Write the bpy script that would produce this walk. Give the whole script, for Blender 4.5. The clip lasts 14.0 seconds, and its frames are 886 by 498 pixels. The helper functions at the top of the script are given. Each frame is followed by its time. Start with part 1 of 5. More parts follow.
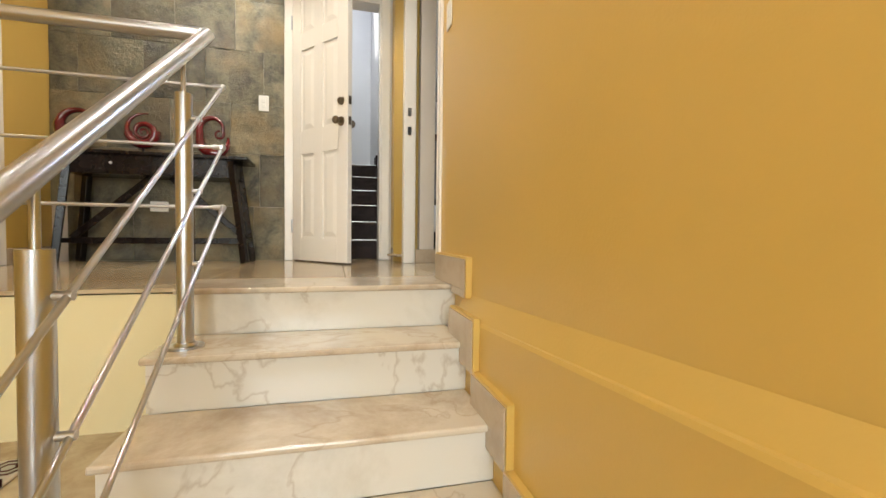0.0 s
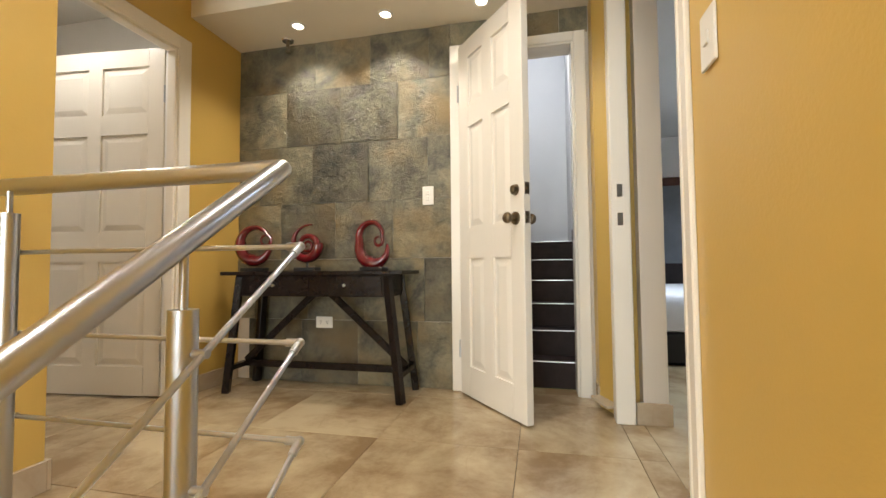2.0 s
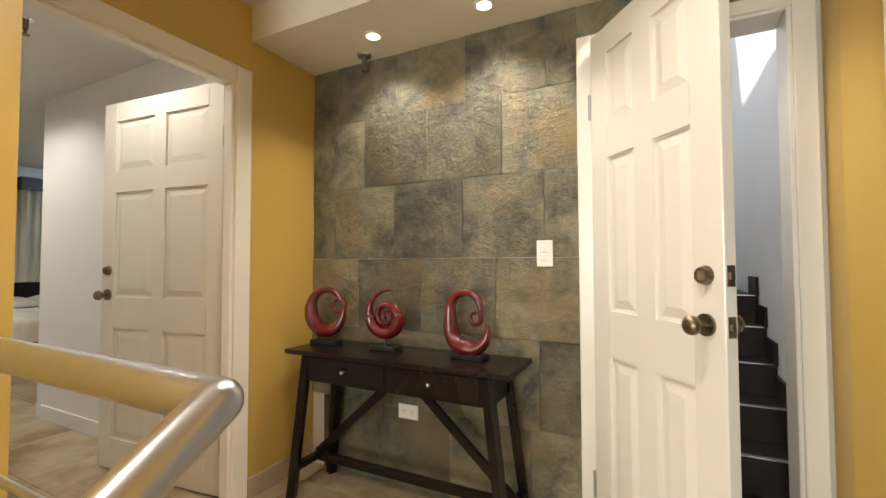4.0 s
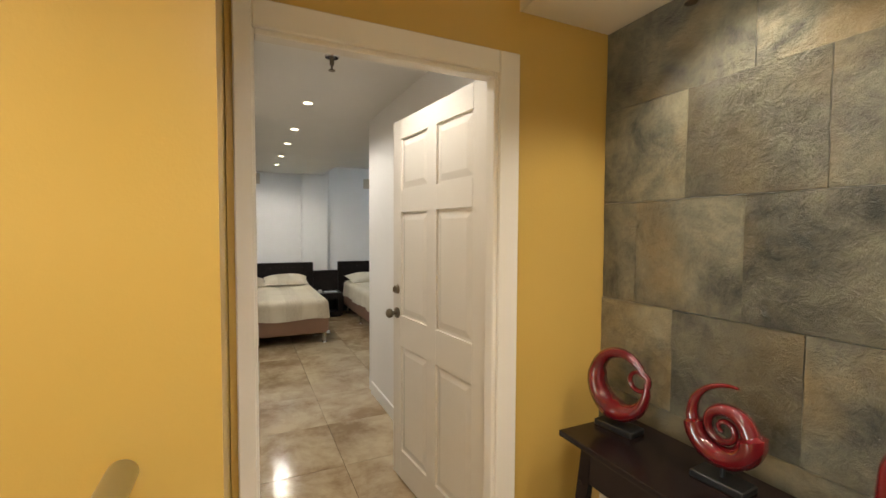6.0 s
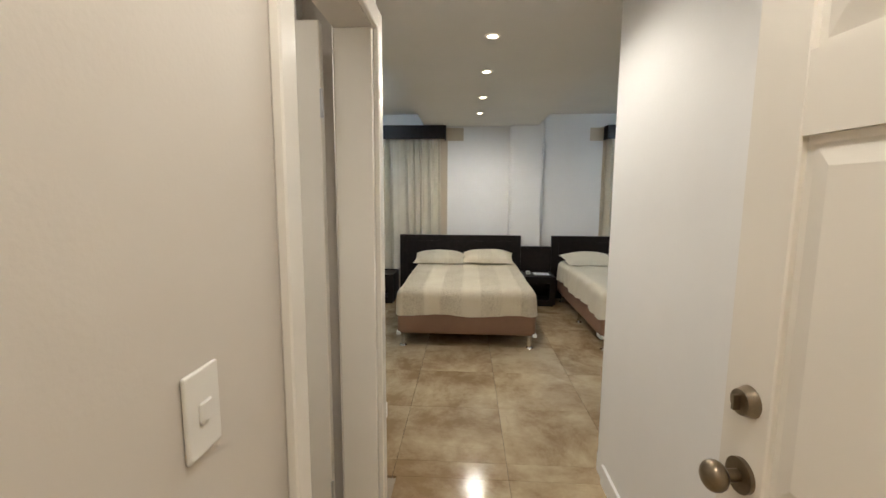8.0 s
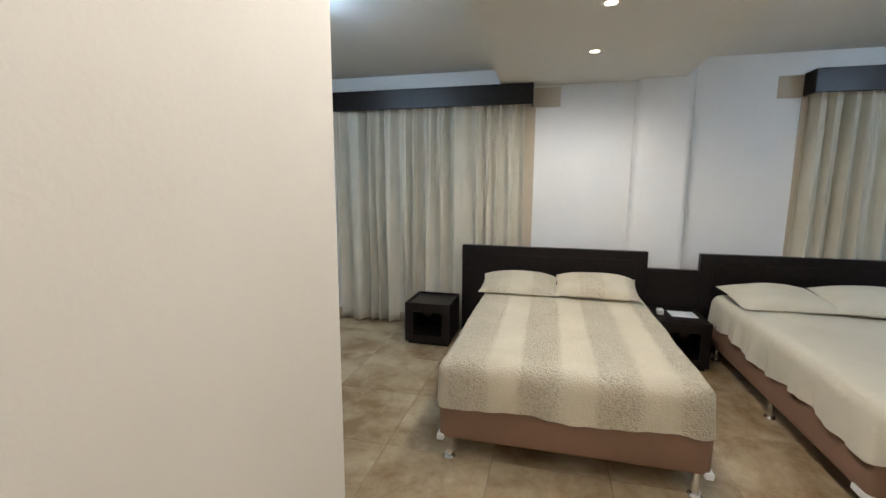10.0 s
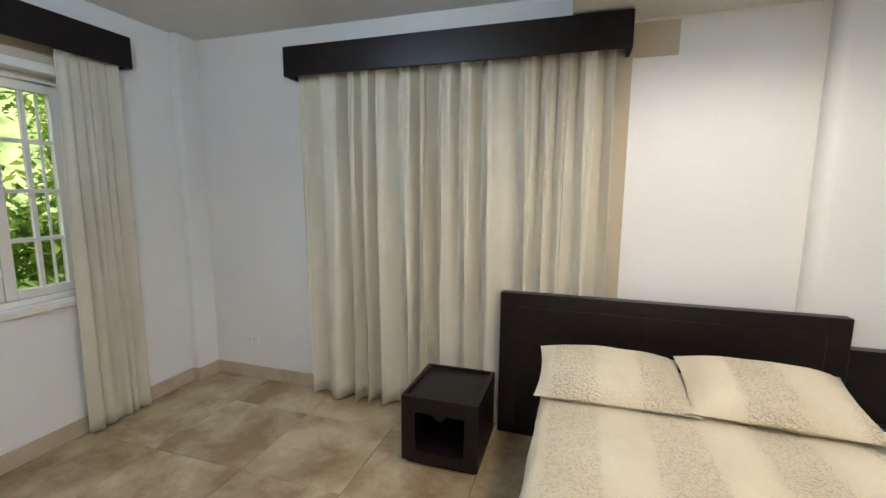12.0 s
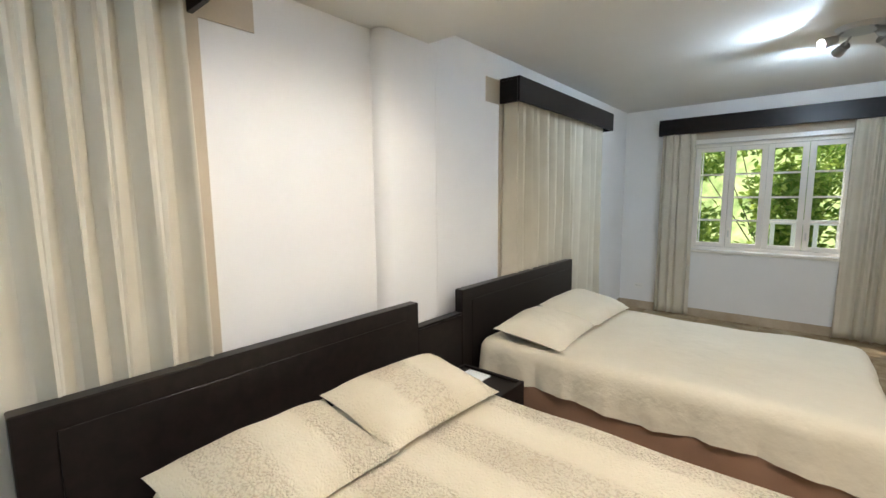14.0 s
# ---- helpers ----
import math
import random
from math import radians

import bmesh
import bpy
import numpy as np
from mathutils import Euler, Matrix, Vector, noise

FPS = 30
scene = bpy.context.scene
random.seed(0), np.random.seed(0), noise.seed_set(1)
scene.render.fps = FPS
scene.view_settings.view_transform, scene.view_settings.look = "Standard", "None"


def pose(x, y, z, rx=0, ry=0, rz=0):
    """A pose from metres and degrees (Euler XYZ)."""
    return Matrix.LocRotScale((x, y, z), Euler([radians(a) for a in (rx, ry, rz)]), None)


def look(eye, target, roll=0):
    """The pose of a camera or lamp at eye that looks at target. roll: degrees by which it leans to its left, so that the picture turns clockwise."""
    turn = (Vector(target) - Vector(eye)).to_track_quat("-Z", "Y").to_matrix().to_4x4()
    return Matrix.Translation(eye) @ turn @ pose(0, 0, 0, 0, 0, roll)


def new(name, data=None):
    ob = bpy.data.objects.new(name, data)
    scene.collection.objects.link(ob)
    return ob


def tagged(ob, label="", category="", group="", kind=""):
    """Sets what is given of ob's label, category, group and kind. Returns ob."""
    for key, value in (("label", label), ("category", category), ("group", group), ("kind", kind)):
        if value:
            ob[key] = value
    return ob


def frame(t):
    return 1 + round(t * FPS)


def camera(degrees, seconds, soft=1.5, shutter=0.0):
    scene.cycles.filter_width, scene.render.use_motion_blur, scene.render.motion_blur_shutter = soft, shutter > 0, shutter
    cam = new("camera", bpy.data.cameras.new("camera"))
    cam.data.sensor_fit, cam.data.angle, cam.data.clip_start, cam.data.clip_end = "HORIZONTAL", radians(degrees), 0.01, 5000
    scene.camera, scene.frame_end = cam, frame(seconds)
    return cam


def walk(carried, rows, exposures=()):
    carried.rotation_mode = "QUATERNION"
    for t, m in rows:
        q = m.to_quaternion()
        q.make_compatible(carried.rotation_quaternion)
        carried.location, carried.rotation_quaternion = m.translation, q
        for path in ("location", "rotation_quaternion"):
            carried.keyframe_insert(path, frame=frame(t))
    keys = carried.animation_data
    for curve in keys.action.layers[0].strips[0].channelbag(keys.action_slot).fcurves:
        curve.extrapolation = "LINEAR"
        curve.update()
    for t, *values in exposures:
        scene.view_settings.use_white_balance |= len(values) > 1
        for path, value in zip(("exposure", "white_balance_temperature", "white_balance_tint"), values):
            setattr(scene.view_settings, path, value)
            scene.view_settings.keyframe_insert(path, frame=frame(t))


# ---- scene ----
cam = camera(92.2, 14.0)
PATH = [
    (0, (0.412, 0.047, 0.211), (0.909, 1.983, 0.143), 0.7),
    (0.5, (0.536, 0.326, 0.345), (0.675, 2.32, 0.292), 0.2),
    (1, (0.548, 0.517, 0.444), (0.396, 2.511, 0.438), -0.2),
    (1.5, (0.544, 0.734, 0.595), (0.211, 2.705, 0.641), -0.3),
    (2, (0.563, 0.974, 0.733), (0.124, 2.924, 0.817), -0.5),
    (4.5, (0.307, 1.74, 1.225), (-0.793, 3.397, 1.274), 0.0),
    (5, (0.282, 1.849, 1.308), (-1.077, 3.316, 1.333), 0.1),
    (5.5, (0.107, 2.006, 1.338), (-1.505, 3.19, 1.312), 0.2),
    (6, (-0.103, 2.142, 1.429), (-1.914, 2.986, 1.343), 0.3),
    (6.5, (-0.401, 2.346, 1.446), (-2.332, 2.847, 1.301), 0.3),
    (7, (-0.783, 2.451, 1.435), (-2.762, 2.668, 1.24), 0.3),
    (9.5, (-3.121, 2.388, 1.458), (-5.067, 2.031, 1.168), 0.4),
    (10, (-3.548, 2.324, 1.459), (-5.468, 1.849, 1.163), 0.3),
    (10.5, (-3.975, 2.252, 1.424), (-5.862, 1.653, 1.14), 0.5),
    (11, (-4.42, 2.125, 1.452), (-6.282, 1.451, 1.172), 0.5),
    (11.5, (-4.819, 1.977, 1.463), (-6.673, 1.283, 1.179), 0.4),
    (12, (-5.177, 1.921, 1.477), (-7.067, 1.328, 1.2), 0.4),
    (12.5, (-5.451, 1.794, 1.502), (-7.422, 1.597, 1.228), 0.3),
    (13, (-5.641, 1.589, 1.481), (-7.578, 2.025, 1.236), 0.4),
    (13.5, (-5.815, 1.477, 1.499), (-7.496, 2.531, 1.25), 0.2),
    (14, (-5.951, 1.441, 1.491), (-7.231, 2.959, 1.247), -0.5),
]
EXPOSURES = [(0.0, 0.0, 6500, 10), (4.5, 0.0, 6600, 10), (7.0, 0.1, 6650, 10), (9.5, 0.22, 6150, 11), (10.0, 0.28, 6200, 11), (11.0, 0.52, 6550, 12), (12.0, 0.62, 6600, 12), (14.0, 0.8, 6650, 12)]
walk(cam, [(t, look(eye, target, roll)) for t, eye, target, roll in PATH], EXPOSURES)

# ---- world and light ----
world = bpy.data.worlds.new("world")
scene.world = world
world.use_nodes = True
wn = world.node_tree
sky = wn.nodes.new("ShaderNodeTexSky")
sky.sky_type = "NISHITA"
sky.sun_disc = False
sky.sun_elevation = radians(48)
sky.sun_rotation = radians(120)
wn.links.new(sky.outputs[0], wn.nodes["Background"].inputs[0])
wn.nodes["Background"].inputs[1].default_value = 0.15
sun = new("sun", bpy.data.lights.new("sun", "SUN"))
sun.data.energy, sun.data.angle, sun.data.color = 5.0, radians(0.6), (1.0, 0.95, 0.87)
sun.matrix_world = look((0, 0, 20), (9, -5, 6))


def area(name, eye, target, sx, sy, watts, color):
    lamp = new(name, bpy.data.lights.new(name, "AREA"))
    lamp.data.shape, lamp.data.size, lamp.data.size_y = "RECTANGLE", sx, sy
    lamp.data.energy, lamp.data.color = watts, color
    lamp.matrix_world = look(eye, target)
    return lamp


def spot(name, x, y, z, watts, color, degrees=110, target=None, radius=0.035):
    lamp = new(name, bpy.data.lights.new(name, "SPOT"))
    lamp.data.energy, lamp.data.color = watts, color
    lamp.data.spot_size, lamp.data.spot_blend, lamp.data.shadow_soft_size = radians(degrees), 0.6, radius
    lamp.matrix_world = look((x, y, z), target or (x, y + 0.001, z - 1))
    return lamp


WARM, COOL, DAY = (1.0, 0.92, 0.80), (0.72, 0.84, 1.0), (0.80, 0.90, 1.0)
area("sky_light_west", (-6.2, -2.1, 3.1), (-6.2, 1.2, 0.2), 1.5, 1.0, 6, DAY)
area("sky_light_east", (-6.3, 8.6, 3.1), (-6.3, 5.3, 0.2), 1.5, 1.0, 8, DAY)
# Unseen lamp behind the starting viewpoint, added to brighten stairs and hall.
area("window_light_south", (-0.1, -3.0, 1.0), (-0.1, 2, 0.7), 1.6, 2.2, 135, (0.88, 0.95, 1.0))
area("stair_skylight", (0.6, 4.3, 3.2), (0.6, 4.5, 0), 0.6, 0.8, 13, (0.80, 0.87, 1.0))
HALL_LAMPS = [(-0.87, 3.30), (-0.30, 3.31), (0.27, 3.32)]
# The first, at x=-2.0, is an unseen lamp added to brighten door and corridor.
STRIP_LAMPS = [(-2.0, 2.586), (-3.46, 2.586), (-4.38, 2.586), (-5.12, 2.586), (-6.0, 2.586), (-6.81, 2.586)]
# Unseen lamps under the upper ceiling, added to brighten the hall.
UNSEEN_UPPER_FILLS = [(0.1, 2.3), (-0.5, 1.0)]
for x, y in HALL_LAMPS:
    spot("hall_spot", x, y, 2.215, 22, WARM, 120)
for x, y in UNSEEN_UPPER_FILLS:
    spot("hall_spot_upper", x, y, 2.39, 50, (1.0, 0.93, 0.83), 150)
for x, y in STRIP_LAMPS:
    spot("strip_spot", x, y, 2.345, (24 if x > -3 else 20) if x > -4 else 24, (1.0, 0.94, 0.85), 150 if x > -4 else 170)
# Lamp out of view, added to brighten the open closet door.
spot("closet_spot", -2.85, 1.45, 2.345, 9, (1.0, 0.94, 0.85), 150)
FIXTURES = [(-5.75, 5.35), (-5.75, 0.55)]
# Unseen lamp, added in place of the side bedroom's blue daylight.
spot("side_room_spot", 2.3, 4.4, 2.3, 190, COOL, 150)

# ---- materials ----


def mat(name, color, rough=0.5, metal=0.0, color2=None, scale=6.0, detail=4.0, bump=0.0, bump_scale=60.0, coat=0.0, spread=0.0, spec=0.5, dist=0.004):
    """Plain surface with grain at two scales. color2: the tone it drifts to; spread: lightness change from piece to piece."""
    m = bpy.data.materials.new(name)
    m.use_nodes = True
    nt = m.node_tree
    p = nt.nodes["Principled BSDF"]
    p.inputs["Base Color"].default_value = (*color, 1)
    p.inputs["Roughness"].default_value, p.inputs["Metallic"].default_value = rough, metal
    p.inputs["Coat Weight"].default_value = coat
    p.inputs["Specular IOR Level"].default_value = spec
    p.inputs["Coat Roughness"].default_value = 0.08
    geo = nt.nodes.new("ShaderNodeNewGeometry")
    out = None
    if color2:
        n = nt.nodes.new("ShaderNodeTexNoise")
        n.inputs["Scale"].default_value, n.inputs["Detail"].default_value, n.inputs["Roughness"].default_value = scale, detail, 0.6
        nt.links.new(geo.outputs["Position"], n.inputs["Vector"])
        r = nt.nodes.new("ShaderNodeValToRGB")
        r.color_ramp.elements[0].position, r.color_ramp.elements[1].position = 0.35, 0.68
        r.color_ramp.elements[0].color, r.color_ramp.elements[1].color = (*color, 1), (*color2, 1)
        nt.links.new(n.outputs["Fac"], r.inputs["Fac"])
        out = r.outputs["Color"]
        nr = nt.nodes.new("ShaderNodeMapRange")
        nr.inputs["To Min"].default_value, nr.inputs["To Max"].default_value = max(rough - 0.06, 0.02), min(rough + 0.08, 1)
        nt.links.new(n.outputs["Fac"], nr.inputs["Value"])
        nt.links.new(nr.outputs["Result"], p.inputs["Roughness"])
    if spread and out:
        info = nt.nodes.new("ShaderNodeObjectInfo")
        mr = nt.nodes.new("ShaderNodeMapRange")
        mr.inputs["To Min"].default_value, mr.inputs["To Max"].default_value = 1 - spread, 1 + spread
        nt.links.new(info.outputs["Random"], mr.inputs["Value"])
        h = nt.nodes.new("ShaderNodeHueSaturation")
        nt.links.new(mr.outputs["Result"], h.inputs["Value"])
        nt.links.new(out, h.inputs["Color"])
        out = h.outputs["Color"]
    if out:
        nt.links.new(out, p.inputs["Base Color"])
    if bump:
        b = nt.nodes.new("ShaderNodeBump")
        b.inputs["Strength"].default_value, b.inputs["Distance"].default_value = bump, dist
        f = nt.nodes.new("ShaderNodeTexNoise")
        f.inputs["Scale"].default_value, f.inputs["Detail"].default_value = bump_scale, 5
        nt.links.new(geo.outputs["Position"], f.inputs["Vector"])
        nt.links.new(f.outputs["Fac"], b.inputs["Height"])
        nt.links.new(b.outputs["Normal"], p.inputs["Normal"])
    return m


def stone(name, base, cloud, vein, rough, spread=0.06, scale=2.2, veins=0.5, cut=0.35, shift=37.0):
    """Polished marble: clouds, brown blotches and thin veins, shifted from piece to piece."""
    m = bpy.data.materials.new(name)
    m.use_nodes = True
    nt = m.node_tree
    N, L = nt.nodes.new, nt.links.new
    p = nt.nodes["Principled BSDF"]
    geo, info = N("ShaderNodeNewGeometry"), N("ShaderNodeObjectInfo")
    off = N("ShaderNodeVectorMath")
    off.operation = "SCALE"
    comb = N("ShaderNodeCombineXYZ")
    for i in range(3):
        L(info.outputs["Random"], comb.inputs[i])
    L(comb.outputs[0], off.inputs[0])
    off.inputs["Scale"].default_value = shift
    add = N("ShaderNodeVectorMath")
    L(geo.outputs["Position"], add.inputs[0])
    L(off.outputs[0], add.inputs[1])
    n1 = N("ShaderNodeTexNoise")
    n1.inputs["Scale"].default_value, n1.inputs["Detail"].default_value, n1.inputs["Roughness"].default_value, n1.inputs["Distortion"].default_value = scale, 9, 0.66, 0.25
    L(add.outputs[0], n1.inputs["Vector"])
    r1 = N("ShaderNodeValToRGB")
    e = r1.color_ramp.elements
    e[0].position, e[0].color = cut, (*cloud, 1)
    e[1].position, e[1].color = cut + 0.22, (*base, 1)
    L(n1.outputs["Fac"], r1.inputs["Fac"])
    w = N("ShaderNodeTexNoise")
    w.inputs["Scale"].default_value, w.inputs["Detail"].default_value, w.inputs["Distortion"].default_value = 2.2, 7, 0.45
    L(add.outputs[0], w.inputs["Vector"])
    r2 = N("ShaderNodeValToRGB")
    e = r2.color_ramp.elements
    e[0].position, e[0].color = 0.488, (0, 0, 0, 1)
    e[1].position, e[1].color = 0.5, (veins, veins, veins, 1)
    k = e.new(0.512)
    k.color = (0, 0, 0, 1)
    L(w.outputs["Fac"], r2.inputs["Fac"])
    mix = N("ShaderNodeMix")
    mix.data_type = "RGBA"
    L(r2.outputs["Color"], mix.inputs["Factor"])
    L(r1.outputs["Color"], mix.inputs["A"])
    mix.inputs["B"].default_value = (*vein, 1)
    h = N("ShaderNodeHueSaturation")
    mr = N("ShaderNodeMapRange")
    mr.inputs["To Min"].default_value, mr.inputs["To Max"].default_value = 1 - spread, 1 + spread
    L(info.outputs["Random"], mr.inputs["Value"])
    L(mr.outputs["Result"], h.inputs["Value"])
    L(mix.outputs["Result"], h.inputs["Color"])
    L(h.outputs["Color"], p.inputs["Base Color"])
    rr = N("ShaderNodeMapRange")
    rr.inputs["To Min"].default_value, rr.inputs["To Max"].default_value = rough + 0.1, rough
    L(n1.outputs["Fac"], rr.inputs["Value"])
    L(rr.outputs["Result"], p.inputs["Roughness"])
    return m


def slate_material():
    m = bpy.data.materials.new("slate")
    m.use_nodes = True
    nt = m.node_tree
    N, L = nt.nodes.new, nt.links.new
    p = nt.nodes["Principled BSDF"]
    geo, info = N("ShaderNodeNewGeometry"), N("ShaderNodeObjectInfo")
    comb, off, add = N("ShaderNodeCombineXYZ"), N("ShaderNodeVectorMath"), N("ShaderNodeVectorMath")
    for i in range(3):
        L(info.outputs["Random"], comb.inputs[i])
    off.operation = "SCALE"
    L(comb.outputs[0], off.inputs[0])
    off.inputs["Scale"].default_value = 51.0
    L(geo.outputs["Position"], add.inputs[0])
    L(off.outputs[0], add.inputs[1])
    n1 = N("ShaderNodeTexNoise")
    n1.inputs["Scale"].default_value, n1.inputs["Detail"].default_value, n1.inputs["Roughness"].default_value, n1.inputs["Distortion"].default_value = 5.5, 12, 0.74, 0.35
    L(add.outputs[0], n1.inputs["Vector"])
    r1 = N("ShaderNodeValToRGB")
    e = r1.color_ramp.elements
    e[0].position, e[0].color = 0.36, (0.034, 0.035, 0.028, 1)
    e[1].position, e[1].color = 0.66, (0.27, 0.24, 0.155, 1)
    L(n1.outputs["Fac"], r1.inputs["Fac"])
    n2 = N("ShaderNodeTexNoise")
    n2.inputs["Scale"].default_value, n2.inputs["Detail"].default_value = 3.1, 7
    L(add.outputs[0], n2.inputs["Vector"])
    r2 = N("ShaderNodeValToRGB")
    e = r2.color_ramp.elements
    e[0].position, e[0].color = 0.48, (0, 0, 0, 1)
    e[1].position, e[1].color = 0.7, (0.85, 0.85, 0.85, 1)
    L(n2.outputs["Fac"], r2.inputs["Fac"])
    rust = N("ShaderNodeMix")
    rust.data_type = "RGBA"
    L(r2.outputs["Color"], rust.inputs["Factor"])
    L(r1.outputs["Color"], rust.inputs["A"])
    rust.inputs["B"].default_value = (0.25, 0.175, 0.075, 1)
    h, mr = N("ShaderNodeHueSaturation"), N("ShaderNodeMapRange")
    mr.inputs["To Min"].default_value, mr.inputs["To Max"].default_value = 0.55, 1.25
    L(info.outputs["Random"], mr.inputs["Value"])
    L(mr.outputs["Result"], h.inputs["Value"])
    L(rust.outputs["Result"], h.inputs["Color"])
    L(h.outputs["Color"], p.inputs["Base Color"])
    p.inputs["Roughness"].default_value = 0.29
    p.inputs["Specular IOR Level"].default_value = 0.6
    v = N("ShaderNodeTexNoise")
    v.inputs["Scale"].default_value, v.inputs["Detail"].default_value, v.inputs["Roughness"].default_value, v.inputs["Distortion"].default_value = 19, 12, 0.72, 0.5
    L(add.outputs[0], v.inputs["Vector"])
    b = N("ShaderNodeBump")
    b.inputs["Strength"].default_value, b.inputs["Distance"].default_value = 0.9, 0.02
    L(v.outputs["Fac"], b.inputs["Height"])
    L(b.outputs["Normal"], p.inputs["Normal"])
    return m


def glow(name, color, strength):
    m = bpy.data.materials.new(name)
    m.use_nodes = True
    p = m.node_tree.nodes["Principled BSDF"]
    p.inputs["Base Color"].default_value = (0.8, 0.8, 0.8, 1)
    p.inputs["Emission Color"].default_value, p.inputs["Emission Strength"].default_value = (*color, 1), strength
    return m


def glass_material():
    m = bpy.data.materials.new("glass")
    m.use_nodes = True
    p = m.node_tree.nodes["Principled BSDF"]
    p.inputs["Transmission Weight"].default_value, p.inputs["Roughness"].default_value, p.inputs["IOR"].default_value = 1, 0.0, 1.02
    return m


def lace_material():
    """Ivory cover with raised embroidered bands that run along the bed."""
    m = mat("embroidered_cover", (0.66, 0.575, 0.425), 0.8, 0, (0.72, 0.64, 0.49), 4)
    nt = m.node_tree
    N, L = nt.nodes.new, nt.links.new
    p = nt.nodes["Principled BSDF"]
    geo = N("ShaderNodeNewGeometry")
    v = N("ShaderNodeTexVoronoi")
    v.inputs["Scale"].default_value = 95
    L(geo.outputs["Position"], v.inputs["Vector"])
    sep = N("ShaderNodeSeparateXYZ")
    L(geo.outputs["Position"], sep.inputs[0])
    s = N("ShaderNodeMath")
    s.operation = "SINE"
    k = N("ShaderNodeMath")
    k.operation = "MULTIPLY"
    k.inputs[1].default_value = 2 * math.pi / 0.37
    L(sep.outputs["Y"], k.inputs[0])
    L(k.outputs[0], s.inputs[0])
    band = N("ShaderNodeMapRange")
    band.inputs["From Min"].default_value, band.inputs["From Max"].default_value = -0.35, 0.1
    band.inputs["To Min"].default_value, band.inputs["To Max"].default_value = 0.3, 1
    L(s.outputs[0], band.inputs["Value"])
    mul = N("ShaderNodeMath")
    mul.operation = "MULTIPLY"
    L(v.outputs["Distance"], mul.inputs[0])
    L(band.outputs["Result"], mul.inputs[1])
    v.inputs["Scale"].default_value = 105
    warp = N("ShaderNodeTexNoise")
    warp.inputs["Scale"].default_value, warp.inputs["Detail"].default_value = 24, 3
    L(geo.outputs["Position"], warp.inputs["Vector"])
    wm = N("ShaderNodeMix")
    wm.data_type = "VECTOR"
    wm.inputs["Factor"].default_value = 0.035
    L(geo.outputs["Position"], wm.inputs["A"])
    L(warp.outputs["Color"], wm.inputs["B"])
    L(wm.outputs["Result"], v.inputs["Vector"])
    hole = N("ShaderNodeMapRange")
    hole.inputs["From Min"].default_value, hole.inputs["From Max"].default_value = 0.50, 0.72
    hole.inputs["To Max"].default_value = 0.45
    L(mul.outputs[0], hole.inputs["Value"])
    cm = N("ShaderNodeMix")
    cm.data_type = "RGBA"
    L(p.inputs["Base Color"].links[0].from_socket, cm.inputs["A"])
    cm.inputs["B"].default_value = (0.46, 0.37, 0.25, 1)
    L(hole.outputs["Result"], cm.inputs["Factor"])
    L(cm.outputs["Result"], p.inputs["Base Color"])
    b = N("ShaderNodeBump")
    b.invert = True
    b.inputs["Strength"].default_value, b.inputs["Distance"].default_value = 0.9, 0.012
    L(mul.outputs[0], b.inputs["Height"])
    L(b.outputs["Normal"], p.inputs["Normal"])
    return m


def leaf_material(name, c1, c2):
    m = bpy.data.materials.new(name)
    m.use_nodes = True
    nt = m.node_tree
    N, L = nt.nodes.new, nt.links.new
    p = nt.nodes["Principled BSDF"]
    g, r = N("ShaderNodeNewGeometry"), N("ShaderNodeValToRGB")
    r.color_ramp.elements[0].color, r.color_ramp.elements[1].color = (*c1, 1), (*c2, 1)
    L(g.outputs["Random Per Island"], r.inputs["Fac"])
    L(r.outputs["Color"], p.inputs["Base Color"])
    p.inputs["Roughness"].default_value = 0.55
    t = N("ShaderNodeBsdfTranslucent")
    L(r.outputs["Color"], t.inputs["Color"])
    mx = N("ShaderNodeMixShader")
    mx.inputs[0].default_value = 0.65
    L(p.outputs[0], mx.inputs[1])
    L(t.outputs[0], mx.inputs[2])
    L(mx.outputs[0], nt.nodes["Material Output"].inputs["Surface"])
    return m


M_YELLOW = mat("ochre_paint", (0.58, 0.385, 0.095), 0.34, 0, (0.605, 0.405, 0.108), 1.6, bump=0.12, bump_scale=120)
M_CREAM = mat("cream_ceiling_paint", (0.76, 0.70, 0.58), 0.6, 0, (0.79, 0.73, 0.61), 2, bump=0.08, bump_scale=90)
M_WHITE = mat("white_wall_paint", (0.78, 0.77, 0.75), 0.55, 0, (0.81, 0.80, 0.78), 2, bump=0.1, bump_scale=110)
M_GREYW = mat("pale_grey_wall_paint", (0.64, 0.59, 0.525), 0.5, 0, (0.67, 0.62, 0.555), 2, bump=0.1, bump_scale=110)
M_CEIL = mat("white_ceiling_paint", (0.70, 0.69, 0.66), 0.62, 0, (0.73, 0.72, 0.69), 2, bump=0.06, bump_scale=90)
M_PALE = mat("pale_yellow_paint", (0.70, 0.60, 0.33), 0.4, 0, (0.72, 0.62, 0.36), 2, bump=0.1, bump_scale=110)
M_TAN = mat("tan_wall", (0.52, 0.44, 0.33), 0.6, 0, (0.55, 0.47, 0.36), 3, bump=0.1)
M_GLOSSW = mat("white_gloss_paint", (0.80, 0.76, 0.69), 0.22, 0, (0.82, 0.78, 0.71), 3, bump=0.05, bump_scale=40)
M_MARBLE = stone("cream_marble", (0.62, 0.54, 0.42), (0.40, 0.30, 0.20), (0.33, 0.23, 0.13), 0.10, 0.06, 2.4, 0.35, 0.3)
